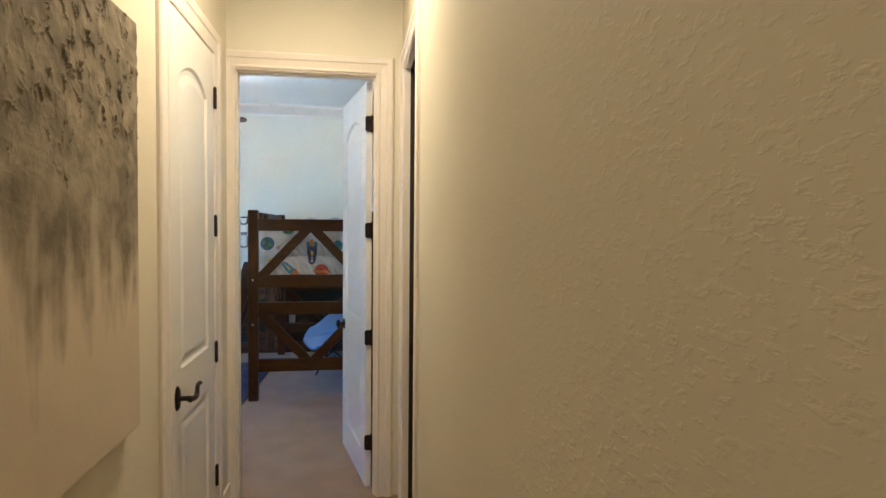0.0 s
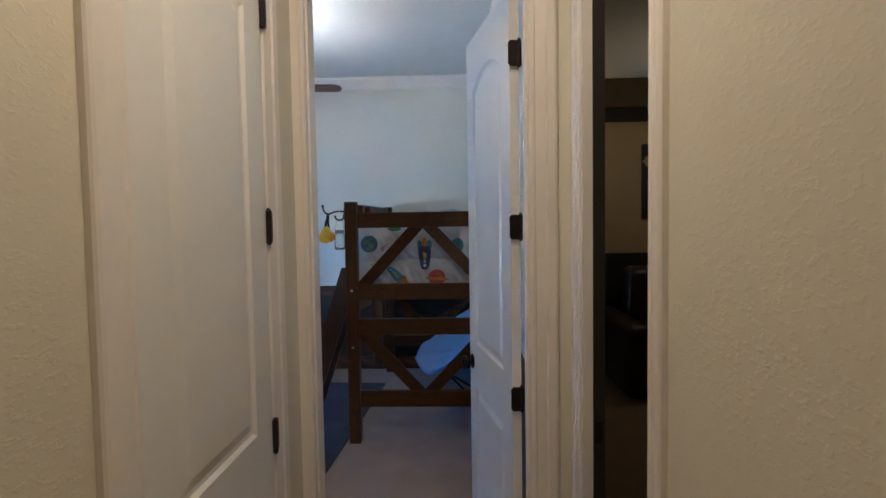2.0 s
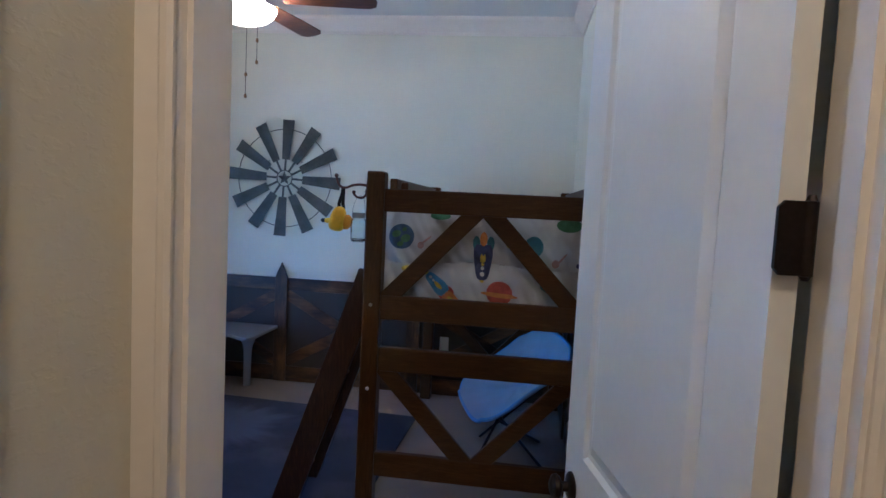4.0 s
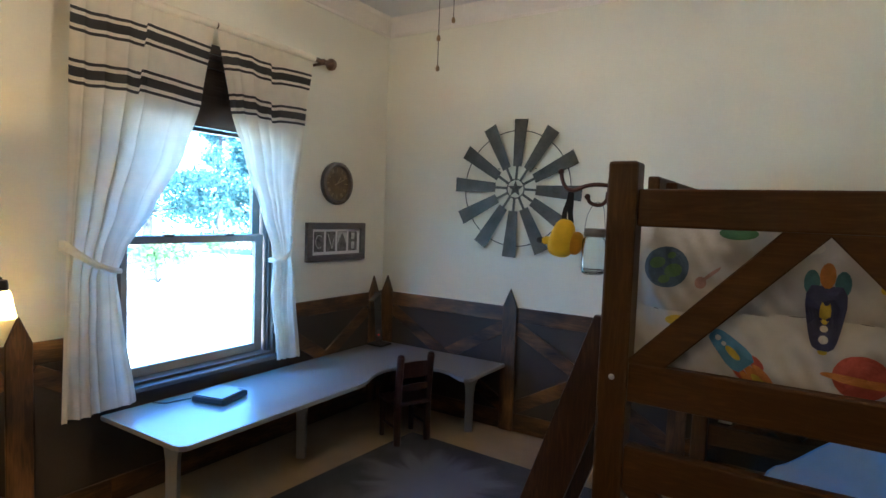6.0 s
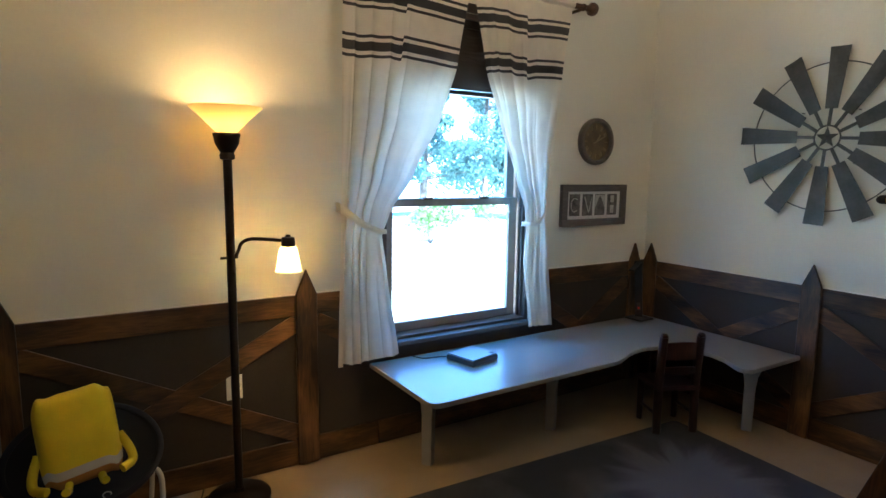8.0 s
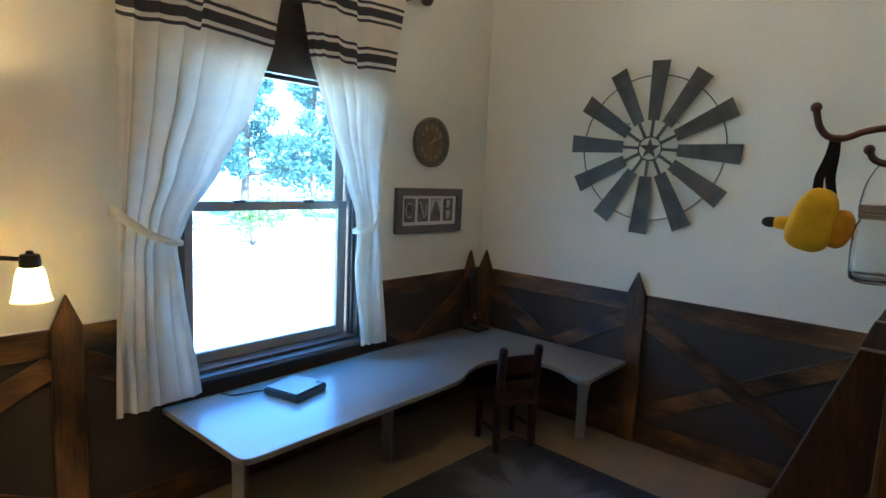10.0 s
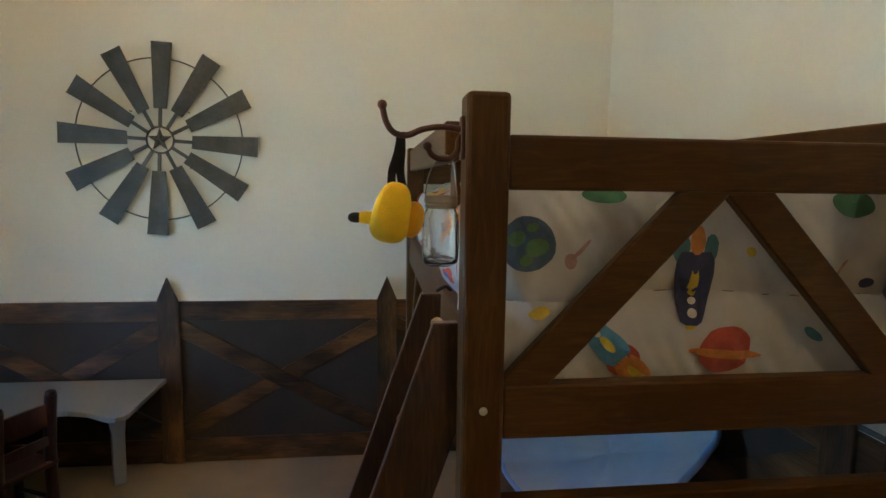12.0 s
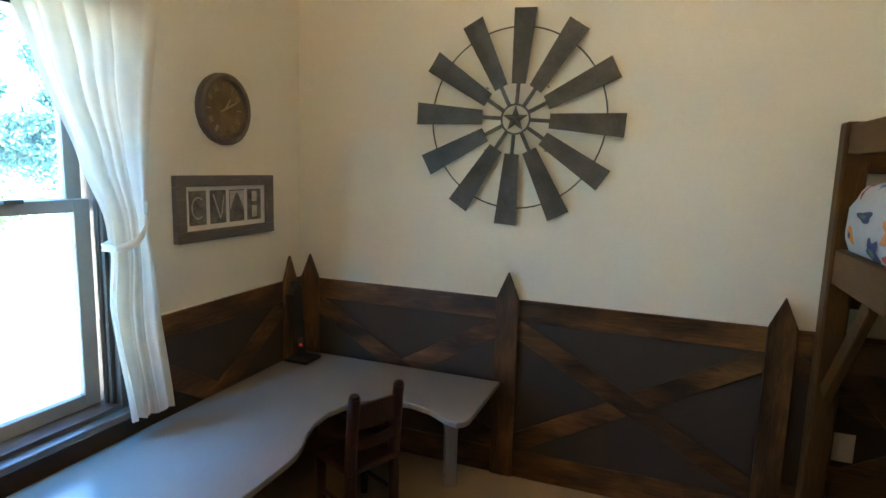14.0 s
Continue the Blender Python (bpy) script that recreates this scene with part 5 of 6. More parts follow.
# ---- torchiere floor lamp ----
LX, LY = -3.04, 4.30
lamp = thing("floor_lamp", (LX, LY, 0), "lit bronze torchiere floor lamp with a side reading light", "floor lamp")
part("base", lathe(B(), [(0, 0.001), (0.138, 0.001), (0.142, 0.008), (0.140, 0.020), (0.120, 0.030), (0.06, 0.037), (0.026, 0.044), (0.022, 0.06), (0, 0.06)], at(LX, LY, 0), 48), M_BRONZE, lamp, "round weighted base", True)
part("pole", tube(B(), [(LX, LY, 0.05), (LX, LY, 1.575)], 0.0185, 18), M_BRONZE, lamp, "", True)
part("socket_cup", lathe(B(), [(0.019, 1.555), (0.030, 1.558), (0.032, 1.575), (0.027, 1.585), (0.036, 1.60), (0.050, 1.625), (0.053, 1.650), (0.056, 1.655), (0.056, 1.667), (0.05, 1.668), (0, 1.668)], at(LX, LY, 0), 32), M_BRONZE, lamp, "stepped bronze cup", True)
M_AMBER = glow("amber_glass_lit", (1.0, 0.60, 0.20), 0.018, (0.93, 0.76, 0.45), 0.5)
bm = B()
bowl = [(0.034, 1.669), (0.050, 1.680), (0.075, 1.705), (0.097, 1.728), (0.122, 1.750), (0.143, 1.768), (0.150, 1.774)]
lathe(bm, bowl + [(r - 0.005, z + 0.004) for r, z in bowl[::-1]], at(LX, LY, 0), 48)
part("glass_bowl", bm, M_AMBER, lamp, "glowing amber glass bowl", True)
bm = B()
bmesh.ops.create_uvsphere(bm, u_segments=16, v_segments=10, radius=0.022, matrix=at(LX, LY, 1.700))
part("bulb", bm, glow("bulb_lit", (1.0, 0.72, 0.4), 1.0), lamp, "lit bulb", True)
ax, ay = 0.505, 0.863
bm = B()
tube(bm, smooth_line([(LX + 0.02 * ax, LY + 0.02 * ay, 1.135), (LX + 0.034 * ax, LY + 0.034 * ay, 1.165), (LX + 0.05 * ax, LY + 0.05 * ay, 1.198), (LX + 0.09 * ax, LY + 0.09 * ay, 1.215), (LX + 0.16 * ax, LY + 0.16 * ay, 1.214), (LX + 0.245 * ax, LY + 0.245 * ay, 1.208)], 6), 0.0075, 10)
part("reading_arm", bm, M_BRONZE, lamp, "curved bronze arm", True)
bm = B()
tube(bm, [(LX - 0.045 * ax, LY - 0.045 * ay, 1.128), (LX + 0.03 * ax, LY + 0.03 * ay, 1.135)], 0.006, 10)
part("switch_knob", bm, M_BRONZE, lamp, "", True)
RX, RY = LX + 0.25 * ax, LY + 0.25 * ay
part("reading_socket", lathe(B(), [(0, 1.238), (0.010, 1.236), (0.011, 1.228), (0.027, 1.224), (0.030, 1.205), (0.030, 1.185), (0.022, 1.182)], at(RX, RY, 0), 24), M_BRONZE, lamp, "", True)
bm = B()
bell = [(0.026, 1.186), (0.036, 1.177), (0.042, 1.153), (0.047, 1.118), (0.053, 1.088), (0.058, 1.075)]
lathe(bm, bell + [(r - 0.004, z) for r, z in bell[::-1]], at(RX, RY, 0), 36)
part("reading_shade", bm, glow("opal_glass_lit", (1.0, 0.72, 0.36), 0.06, (0.9, 0.82, 0.62), 0.6), lamp, "glowing white bell shade", True)
solid("lamp_cord", tube(B(), smooth_line([(-3.13, 4.20, 0.006), (-3.10, 4.12, 0.006), (-3.05, 4.06, 0.006), (-3.02, 4.10, 0.006), (-3.10, 4.14, 0.006), (-3.19, 4.17, 0.008)]), 0.0035, 8), M_BRONZE, "thin brown lamp cord on the carpet", "cord", smooth=True)

# ---- wall pieces ----
# windmill
WX, WZ = -2.045, 1.733
mill = thing("windmill_decor", (WX, YN - 0.03, WZ), "grey zinc windmill wheel with a centre star on the wall", "wall decor")
ROT = -3.3
for k in range(12):
    a = radians(90 + 30 * k + ROT)
    bm = B()
    m = at(WX, YN - 0.030, WZ) @ pose(0, 0, 0, 0, -math.degrees(a), 0)
    nn = 8
    va, vb = [], []
    for i in range(nn + 1):
        f = i / nn
        r = 0.157 + (0.484 - 0.157) * f
        w = 0.033 + (0.052 - 0.033) * f
        for lst, d in ((va, -0.003), (vb, 0.0)):
            lst.append([bm.verts.new((r, d + 0.003 * (q / 2) + 0.0012 * math.cos(q * 1.2), q / 2 * w)) for q in (-2, -1, 0, 1, 2)])
    for lst in (va, vb):
        for p, q in zip(lst, lst[1:]):
            for i in range(4):
                bm.faces.new((p[i], p[i + 1], q[i + 1], q[i]))
    for i in range(nn):
        for e in (0, 4):
            bm.faces.new((va[i][e], va[i + 1][e], vb[i + 1][e], vb[i][e]))
    for e in (0, nn):
        for i in range(4):
            bm.faces.new((va[e][i], va[e][i + 1], vb[e][i + 1], vb[e][i]))
    bm.transform(m)
    part("blade", bm, M_TIN, mill)
    bm = B()
    c, s = math.cos(a), math.sin(a)
    prism(bm, strip((WX + 0.066 * c, WZ + 0.066 * s), (WX + 0.165 * c, WZ + 0.165 * s), 0.017), "y", YN - 0.034, YN - 0.028, 0.001)
    part("spoke", bm, M_TIN, mill)
for r, q in ((0.405, 0.0035), (0.066, 0.0045)):
    ring = [(WX + r * math.cos(k * math.tau / 72), YN - 0.026, WZ + r * math.sin(k * math.tau / 72)) for k in range(73)]
    part("ring", tube(B(), ring, q, 8, False), M_TIN, mill, "", True)
bm = B()
tips = [bm.verts.new((WX + (0.062 if k % 2 == 0 else 0.025) * math.cos(radians(90 + 36 * k)), YN - 0.03, WZ + (0.062 if k % 2 == 0 else 0.025) * math.sin(radians(90 + 36 * k)))) for k in range(10)]
fr, bk = bm.verts.new((WX, YN - 0.046, WZ)), bm.verts.new((WX, YN - 0.026, WZ))
for k in range(10):
    bm.faces.new((tips[k], tips[(k + 1) % 10], fr))
    bm.faces.new((tips[(k + 1) % 10], tips[k], bk))
part("star", bm, M_TIN, mill, "faceted metal star")
bm = B()
for k in range(4):
    a = radians(45 + 90 * k)
    tube(bm, [(WX + 0.2 * math.cos(a), YN - 0.028, WZ + 0.2 * math.sin(a)), (WX + 0.2 * math.cos(a), YN - 0.0005, WZ + 0.2 * math.sin(a))], 0.003, 6)
part("wall_stud", bm, M_TIN, mill)

# clock
M_CLOCKRIM = wood("clock_wood", (0.085, 0.068, 0.054), (0.20, 0.165, 0.13), "z", 0.6, 0.5)
M_CLOCKFACE = mat("aged_brass_face", (0.19, 0.135, 0.07), 0.5, metal=0.3, vary=0.35, scale=14, fine=90, bump=0.1)
M_CLOCKMARK = mat("pale_brass", (0.44, 0.37, 0.24), 0.4, metal=0.4, vary=0.1, bump=0.02)
CY, CZ = 6.697, 1.730
clock = thing("wall_clock", (XL, CY, CZ), "round brown rustic wall clock with raised numerals", "clock")
mck = at(XL, CY, CZ) @ pose(0, 0, 0, 0, 90, 0)
part("rim", lathe(B(), [(0.10, 0.0005), (0.150, 0.0005), (0.154, 0.012), (0.152, 0.038), (0.142, 0.046), (0.128, 0.044), (0.122, 0.022)], mck, 64), M_CLOCKRIM, clock, "turned brown rim", True)
part("face", lathe(B(), [(0, 0.018), (0.1225, 0.018)], mck, 64), M_CLOCKFACE, clock, "aged brass dial")
for h in range(12):
    a = radians(90 - 30 * h)
    # the plan of the dial: across is y, upward is z
    bm = B()
    n = 1 + (h % 3)
    for q in range(n):
        o = (q - (n - 1) / 2) * 0.009
        p0 = (CY + 0.082 * math.cos(a) - o * math.sin(a), CZ + 0.082 * math.sin(a) + o * math.cos(a))
        p1 = (CY + 0.110 * math.cos(a) - o * math.sin(a), CZ + 0.110 * math.sin(a) + o * math.cos(a))
        prism(bm, strip(p0, p1, 0.004), "x", XL + 0.0185, XL + 0.022)
    part("hour_mark", bm, M_CLOCKMARK, clock)
for a, r, w in ((25, 0.085, 0.007), (205, 0.03, 0.007), (52, 0.055, 0.009)):
    c, s = math.cos(radians(a)), math.sin(radians(a))
    part("hand_" + "bar", prism(B(), strip((CY, CZ), (CY + r * c, CZ + r * s), w), "x", XL + 0.024, XL + 0.0265), M_CLOCKMARK, clock)

# picture frame with four grey photographs
FY0, FY1, FZ0, FZ1 = 6.408, 7.018, 1.168, 1.445
M_GFRAME = wood("grey_frame", (0.11, 0.098, 0.09), (0.19, 0.175, 0.16), "y", 0.55, 0.4)
M_MAT = mat("white_mat", (0.74, 0.72, 0.68), 0.85, vary=0.02, bump=0.05)
M_PHOTO = mat("grey_photo", (0.22, 0.20, 0.18), 0.35, scale=22, fine=90, bump=0.0, colour2=(0.035, 0.03, 0.027))
M_PLIGHT = mat("pale_photo", (0.52, 0.50, 0.46), 0.35, vary=0.2, scale=30, bump=0.0)
pic = thing("picture_frame", (XL, (FY0 + FY1) / 2, FZ0), "grey wooden frame with four small grey photographs", "picture frame")
for a in ((FY0, FY1, FZ0, FZ0 + 0.046), (FY0, FY1, FZ1 - 0.046, FZ1), (FY0, FY0 + 0.05, FZ0 + 0.046, FZ1 - 0.046), (FY1 - 0.05, FY1, FZ0 + 0.046, FZ1 - 0.046)):
    part("frame_board", box(B(), XL + 0.0005, XL + 0.030, *a, 0.003), M_GFRAME, pic)
part("mat_board", box(B(), XL + 0.0005, XL + 0.012, FY0 + 0.05, FY1 - 0.05, FZ0 + 0.046, FZ1 - 0.046), M_MAT, pic, "white mat")
for k in range(4):
    y0 = FY0 + 0.077 + k * 0.119
    ph = part("photo", box(B(), XL + 0.012, XL + 0.0135, y0, y0 + 0.096, FZ0 + 0.068, FZ1 - 0.064), M_PHOTO, pic, "grey photograph")
    bm = B()
    yc, zc = y0 + 0.048, (FZ0 + FZ1) / 2 + 0.002
    if k == 0:
        arc = [(XL + 0.0145, yc + 0.034 * math.cos(radians(d)), zc + 0.045 * math.sin(radians(d))) for d in range(50, 311, 20)]
        tube(bm, arc, 0.0035, 6)
    elif k == 1:
        prism(bm, strip((yc - 0.03, zc + 0.055), (yc + 0.012, zc - 0.05), 0.008), "x", XL + 0.0137, XL + 0.0145)
        prism(bm, strip((yc + 0.036, zc + 0.05), (yc + 0.018, zc - 0.045), 0.005), "x", XL + 0.0137, XL + 0.0145)
    elif k == 2:
        prism(bm, [(yc - 0.046, zc + 0.067), (yc + 0.046, zc + 0.067), (yc + 0.046, zc - 0.02), (yc + 0.006, zc + 0.058), (yc - 0.006, zc + 0.058), (yc - 0.046, zc - 0.02)], "x", XL + 0.0137, XL + 0.0145)
    else:
        for a, b in ((0.014, 0.062), (-0.06, -0.006)):
            prism(bm, [(yc - 0.016, zc + a), (yc + 0.016, zc + a), (yc + 0.018, zc + b), (yc - 0.018, zc + b)], "x", XL + 0.0137, XL + 0.0145)
    part("photo_shape", bm, M_PLIGHT, ph)

# barn star in a ring
SX, SZ = -2.50, 1.505
star = thing("barn_star", (SX, YS, SZ), "dark metal star in a round ring on the wall", "wall decor")
ring = [(SX + 0.27 * math.cos(k * math.tau / 64), YS + 0.016, SZ + 0.27 * math.sin(k * math.tau / 64)) for k in range(65)]
part("ring", tube(B(), ring, 0.011, 10, False), M_BLACK, star, "", True)
bm = B()
tips = [bm.verts.new((SX + (0.262 if k % 2 == 0 else 0.105) * math.cos(radians(90 + 36 * k)), YS + 0.014, SZ + (0.262 if k % 2 == 0 else 0.105) * math.sin(radians(90 + 36 * k)))) for k in range(10)]
fr, bk = bm.verts.new((SX, YS + 0.055, SZ)), bm.verts.new((SX, YS + 0.001, SZ))
for k in range(10):
    bm.faces.new((tips[k], tips[(k + 1) % 10], fr))
    bm.faces.new((tips[(k + 1) % 10], tips[k], bk))
part("star", bm, M_BRONZE, star)


def outlet(m):
    root = tagged(new("wall_outlet"), "white wall socket plate on the dark panelling", "outlet", "wall sockets")
    root.matrix_basis = m
    for nm, args, mt in (("plate", (-0.037, 0.037, -0.006, 0, -0.06, 0.06, 0.002), M_PLATE), ("socket", (-0.017, 0.017, -0.009, -0.006, 0.008, 0.040, 0.001), M_PLATE), ("socket", (-0.017, 0.017, -0.009, -0.006, -0.040, -0.008, 0.001), M_PLATE)):
        bm = box(B(), *args)
        bm.transform(m)
        part(nm, bm, mt, root)
    return root


outlet(at(-0.632, YN - 0.009, 0.43))
outlet(at(XL + 0.009, 4.33, 0.475) @ pose(0, 0, 0, 0, 0, 90))

# board leaning behind the bed along the side wall
M_BOARD = mat("grey_board", (0.09, 0.10, 0.115), 0.5, vary=0.1, bump=0.03)
brd = thing("poster_board", (0.322, 5.6, 0.90), "tall grey framed poster resting on the panelling", "poster")
part("board", box(B(), 0.322, 0.325, 5.20, 6.0, 0.915, 1.675), M_PLIGHT, brd, "pale poster with coloured patches")
for a in ((5.19, 5.20, 0.90, 1.69), (6.0, 6.01, 0.90, 1.69), (5.20, 6.0, 0.90, 0.915), (5.20, 6.0, 1.675, 1.69)):
    part("frame_board", box(B(), 0.317, 0.3345, *a, 0.002), M_BOARD, brd)
part("patch", box(B(), 0.3200, 0.3218, 5.21, 5.5, 1.50, 1.56), P_TEAL, brd)


# ---- lounge chair under the bed ----
M_LOUNGE = mat("pale_blue_canvas", (0.46, 0.48, 0.50), 0.8, vary=0.07, scale=7, fine=300, bump=0.2)
# rim canvas: the window's blue light is put into its base colour
M_LRIM = mat("window_lit_canvas", (0.24, 0.38, 0.58), 0.7, vary=0.07, fine=300, bump=0.2)
lounge = thing("moon_chair", (-0.06, 6.27, 0), "folding moon chair with a padded pale blue cover", "chair")
ML = at(-0.075, 6.27, 0.54) @ pose(0, 0, 0, 0, 0, 16) @ pose(0, 0, 0, 0, -38, 0)


def dish(r, a, rx, ry, depth):
    q = r * r
    wob = 0.012 * math.sin(3 * a + 1) * r + 0.006 * math.sin(7 * a) * r
    fold = 0.016 * noise.noise(Vector((5.5 * r * math.cos(a), 5.5 * r * math.sin(a), 2.2))) + 0.008 * noise.noise(Vector((13 * r * math.cos(a), 9 * r * math.sin(a), 5.2)))
    c, s = math.cos(a), math.sin(a)
    return Vector((rx * r * math.copysign(abs(c) ** 0.62, c), ry * r * math.copysign(abs(s) ** 0.62, s), depth * (q - 1) + wob + fold))


bm = B()
rings = []
for k in range(9):
    r = k / 8
    rings.append([bm.verts.new(ML @ dish(max(r, 0.001), q * math.tau / 48, 0.37, 0.43, 0.12)) for q in range(48)])
low = [[bm.verts.new(ML @ (dish(max(k / 8, 0.001), q * math.tau / 48, 0.37, 0.43, 0.12) - Vector((0, 0, 0.022)))) for q in range(48)] for k in range(9)]
for rr in (rings, low):
    for a, b in zip(rr, rr[1:]):
        for q in range(48):
            f = bm.faces.new((a[q], a[(q + 1) % 48], b[(q + 1) % 48], b[q]))
            f.material_index = 0 if rr is rings else 1
part("padded_cover", bm, [M_LOUNGE, M_BLACK], lounge, "pale blue padded cover with a black back", True)
edge = [ML @ (dish(1.0, q * math.tau / 48, 0.375, 0.435, 0.12) + Vector((0, 0, -0.010))) for q in range(49)]
part("rim", tube(B(), edge, 0.012, 12, False), M_LRIM, lounge, "edge roll coloured blue as lit by the window", True)
for sx, sy in ((-1, -1), (-1, 1), (1, -1), (1, 1)):
    p = ML @ Vector((0.25 * sx, 0.28 * sy, -0.08))
    foot = Vector((-0.06 - 0.20 * sx, 6.27 - 0.20 * sy, 0.009))
    part("leg", tube(B(), [p, (p + foot) / 2, foot], 0.009, 8), M_BLACK, lounge, "black tube leg", True)

# ---- saucer chair with a square yellow pillow ----
M_NAVY = mat("navy_canvas", (0.007, 0.009, 0.020), 0.8, vary=0.2, fine=240, bump=0.2)
M_WTUBE = mat("white_tube", (0.62, 0.60, 0.55), 0.35, vary=0.05, bump=0.02)
saucer = thing("saucer_chair", (-2.91, 3.72, 0), "round navy saucer chair on white tube legs", "chair")
MS = at(-2.91, 3.715, 0.43) @ pose(0, 0, 0, 0, 24, 0)
bm = B()
rings = [[bm.verts.new(MS @ Vector((0.252 * r * math.cos(q * math.tau / 48), 0.252 * r * math.sin(q * math.tau / 48), 0.11 * (r ** 2 - 1) - d))) for q in range(48)] for d in (0, 0.006) for r in [max(k / 8, 0.002) for k in range(9)]]
for grp in (rings[:9], rings[9:]):
    for a, b in zip(grp, grp[1:]):
        for q in range(48):
            bm.faces.new((a[q], a[(q + 1) % 48], b[(q + 1) % 48], b[q]))
part("sling", bm, M_NAVY, saucer, "navy sling seat", True)
part("rim", tube(B(), [MS @ Vector((0.257 * math.cos(q * math.tau / 56), 0.257 * math.sin(q * math.tau / 56), 0)) for q in range(57)], 0.013, 10, False), M_NAVY, saucer, "", True)
for a, fx, fy in ((60, 0.10, 0.24), (-60, 0.10, -0.24), (120, -0.16, 0.22), (-120, -0.16, -0.22)):
    p = MS @ Vector((0.257 * math.cos(radians(a)), 0.257 * math.sin(radians(a)), -0.012))
    f = Vector((-2.91 + fx, 3.715 + fy, 0.012))
    part("leg", tube(B(), smooth_line([p, p + Vector((fx * 0.1, fy * 0.1, -0.06)), f], 5), 0.010, 10), M_WTUBE, saucer, "white tube leg", True)
for a in (20, -20, 150, -150):
    p = MS @ Vector((0.18 * math.cos(radians(a)), 0.18 * math.sin(radians(a)), -0.052))
    part("eyelet", lathe(B(), [(0.012, 0), (0.016, 0.003), (0.012, 0.005)], at(*p) @ pose(0, 0, 0, 0, 24, 0), 14), M_WTUBE, saucer)
M_YSQ = mat("yellow_velour", (0.78, 0.58, 0.012), 0.9, vary=0.08, scale=12, fine=420, bump=0.4, sheen=0.05)
M_WSQ = mat("white_velour", (0.62, 0.58, 0.50), 0.9, vary=0.05, fine=420, bump=0.3)
M_BSQ = mat("orange_brown_velour", (0.45, 0.20, 0.04), 0.9, vary=0.1, fine=420, bump=0.3)
mp_ = at(-2.83, 3.70, 0.545) @ pose(0, 0, 0, 0, -14, 0) @ pose(0, 0, 0, 6, 0, 0)
bm = B()
g = bmesh.ops.create_uvsphere(bm, u_segments=48, v_segments=36, radius=1.0)
for f in bm.faces:
    h = f.calc_center_median().z
    f.material_index = 0 if h > -0.206 else (1 if h > -0.45 else 2)
for v in g["verts"]:
    x, y, z = v.co
    s = [math.copysign(abs(a) ** 0.32, a) for a in (y, z)]
    v.co = mp_ @ Vector((0.075 * math.copysign(abs(x) ** 0.75, x), 0.128 * s[0], 0.165 * s[1] + 0.006 * math.sin(9 * y)))
for s in (-1, 1):
    n0 = len(bm.faces)
    tube(bm, [mp_ @ p for p in smooth_line([(0.02, 0.125 * s, -0.03), (0.04, 0.15 * s, -0.09), (0.05, 0.152 * s, -0.135), (0.075, 0.115 * s, -0.150)], 5)], 0.016, 10)
    tube(bm, [mp_ @ p for p in smooth_line([(0.06, 0.05 * s, -0.15), (0.10, 0.055 * s, -0.165), (0.15, 0.06 * s, -0.155)], 4)], 0.013, 10)
sq = part("square_pillow", bm, [M_YSQ, M_WSQ, M_BSQ], None, "", True)
tagged(sq, "plain square yellow plush pillow on the saucer chair", "pillow")

# ---- ceiling fan ----
FX, FY, FZ = -1.47, 5.353, 2.535
fan = thing("ceiling_fan", (FX, FY, ZC), "ceiling fan with dark wooden blades and a lit glass bowl", "ceiling fan")
M_BLADE = wood("fan_blade", (0.045, 0.014, 0.006), (0.16, 0.055, 0.022), "x", 0.35, 0.3)
part("canopy", lathe(B(), [(0, ZC - 0.001), (0.07, ZC - 0.001), (0.07, ZC - 0.02), (0.045, ZC - 0.06), (0.015, ZC - 0.07)], at(FX, FY, 0), 32), M_BRONZE, fan, "", True)
part("downrod", tube(B(), [(FX, FY, ZC - 0.06), (FX, FY, 2.66)], 0.012, 12), M_BRONZE, fan, "", True)
part("motor", lathe(B(), [(0.02, 2.675), (0.08, 2.665), (0.12, 2.635), (0.128, 2.60), (0.12, 2.56), (0.09, 2.535), (0.09, 2.530), (0.10, 2.525), (0.10, 2.515), (0, 2.515)], at(FX, FY, 0), 40), M_BRONZE, fan, "bronze motor housing", True)
for k in range(5):
    m = at(FX, FY, FZ) @ pose(0, 0, 0, 0, 0, 7 + 72 * k)
    bm = B()
    prism(bm, [(0.10, -0.022), (0.16, -0.03), (0.20, -0.04), (0.20, 0.04), (0.16, 0.03), (0.10, 0.022)], "z", 0.008, 0.014)
    bm.transform(m)
    iron = part("blade_iron", bm, M_BRONZE, fan)
    bm = prism(B(), [(0.18, -0.052), (0.40, -0.062), (0.60, -0.066), (0.635, -0.045), (0.645, 0.0), (0.635, 0.045), (0.60, 0.066), (0.40, 0.062), (0.18, 0.052)], "z", -0.003, 0.004, 0.0015)
    bm.transform(m @ pose(0, 0, 0, -9, 0, 0))
    part("blade", bm, M_BLADE, fan, "dark wooden blade")
M_BOWL = glow("lit_opal_bowl", (1.0, 0.76, 0.48), 15.0, (0.85, 0.83, 0.78))
part("light_bowl", lathe(B(), [(0.153, 2.482), (0.152, 2.474), (0.140, 2.45), (0.11, 2.425), (0.075, 2.41), (0.03, 2.403), (0, 2.402)], at(FX, FY, 0), 40), glow("alabaster_bowl", (1.0, 0.74, 0.44), 0.9, (0.7, 0.62, 0.5)), fan, "lit alabaster glass bowl", True)
part("uplight", lathe(B(), [(0.075, 2.514), (0.10, 2.503), (0.149, 2.4745)], at(FX, FY, 0), 40), M_BOWL, fan, "bright open top of the bowl", True)
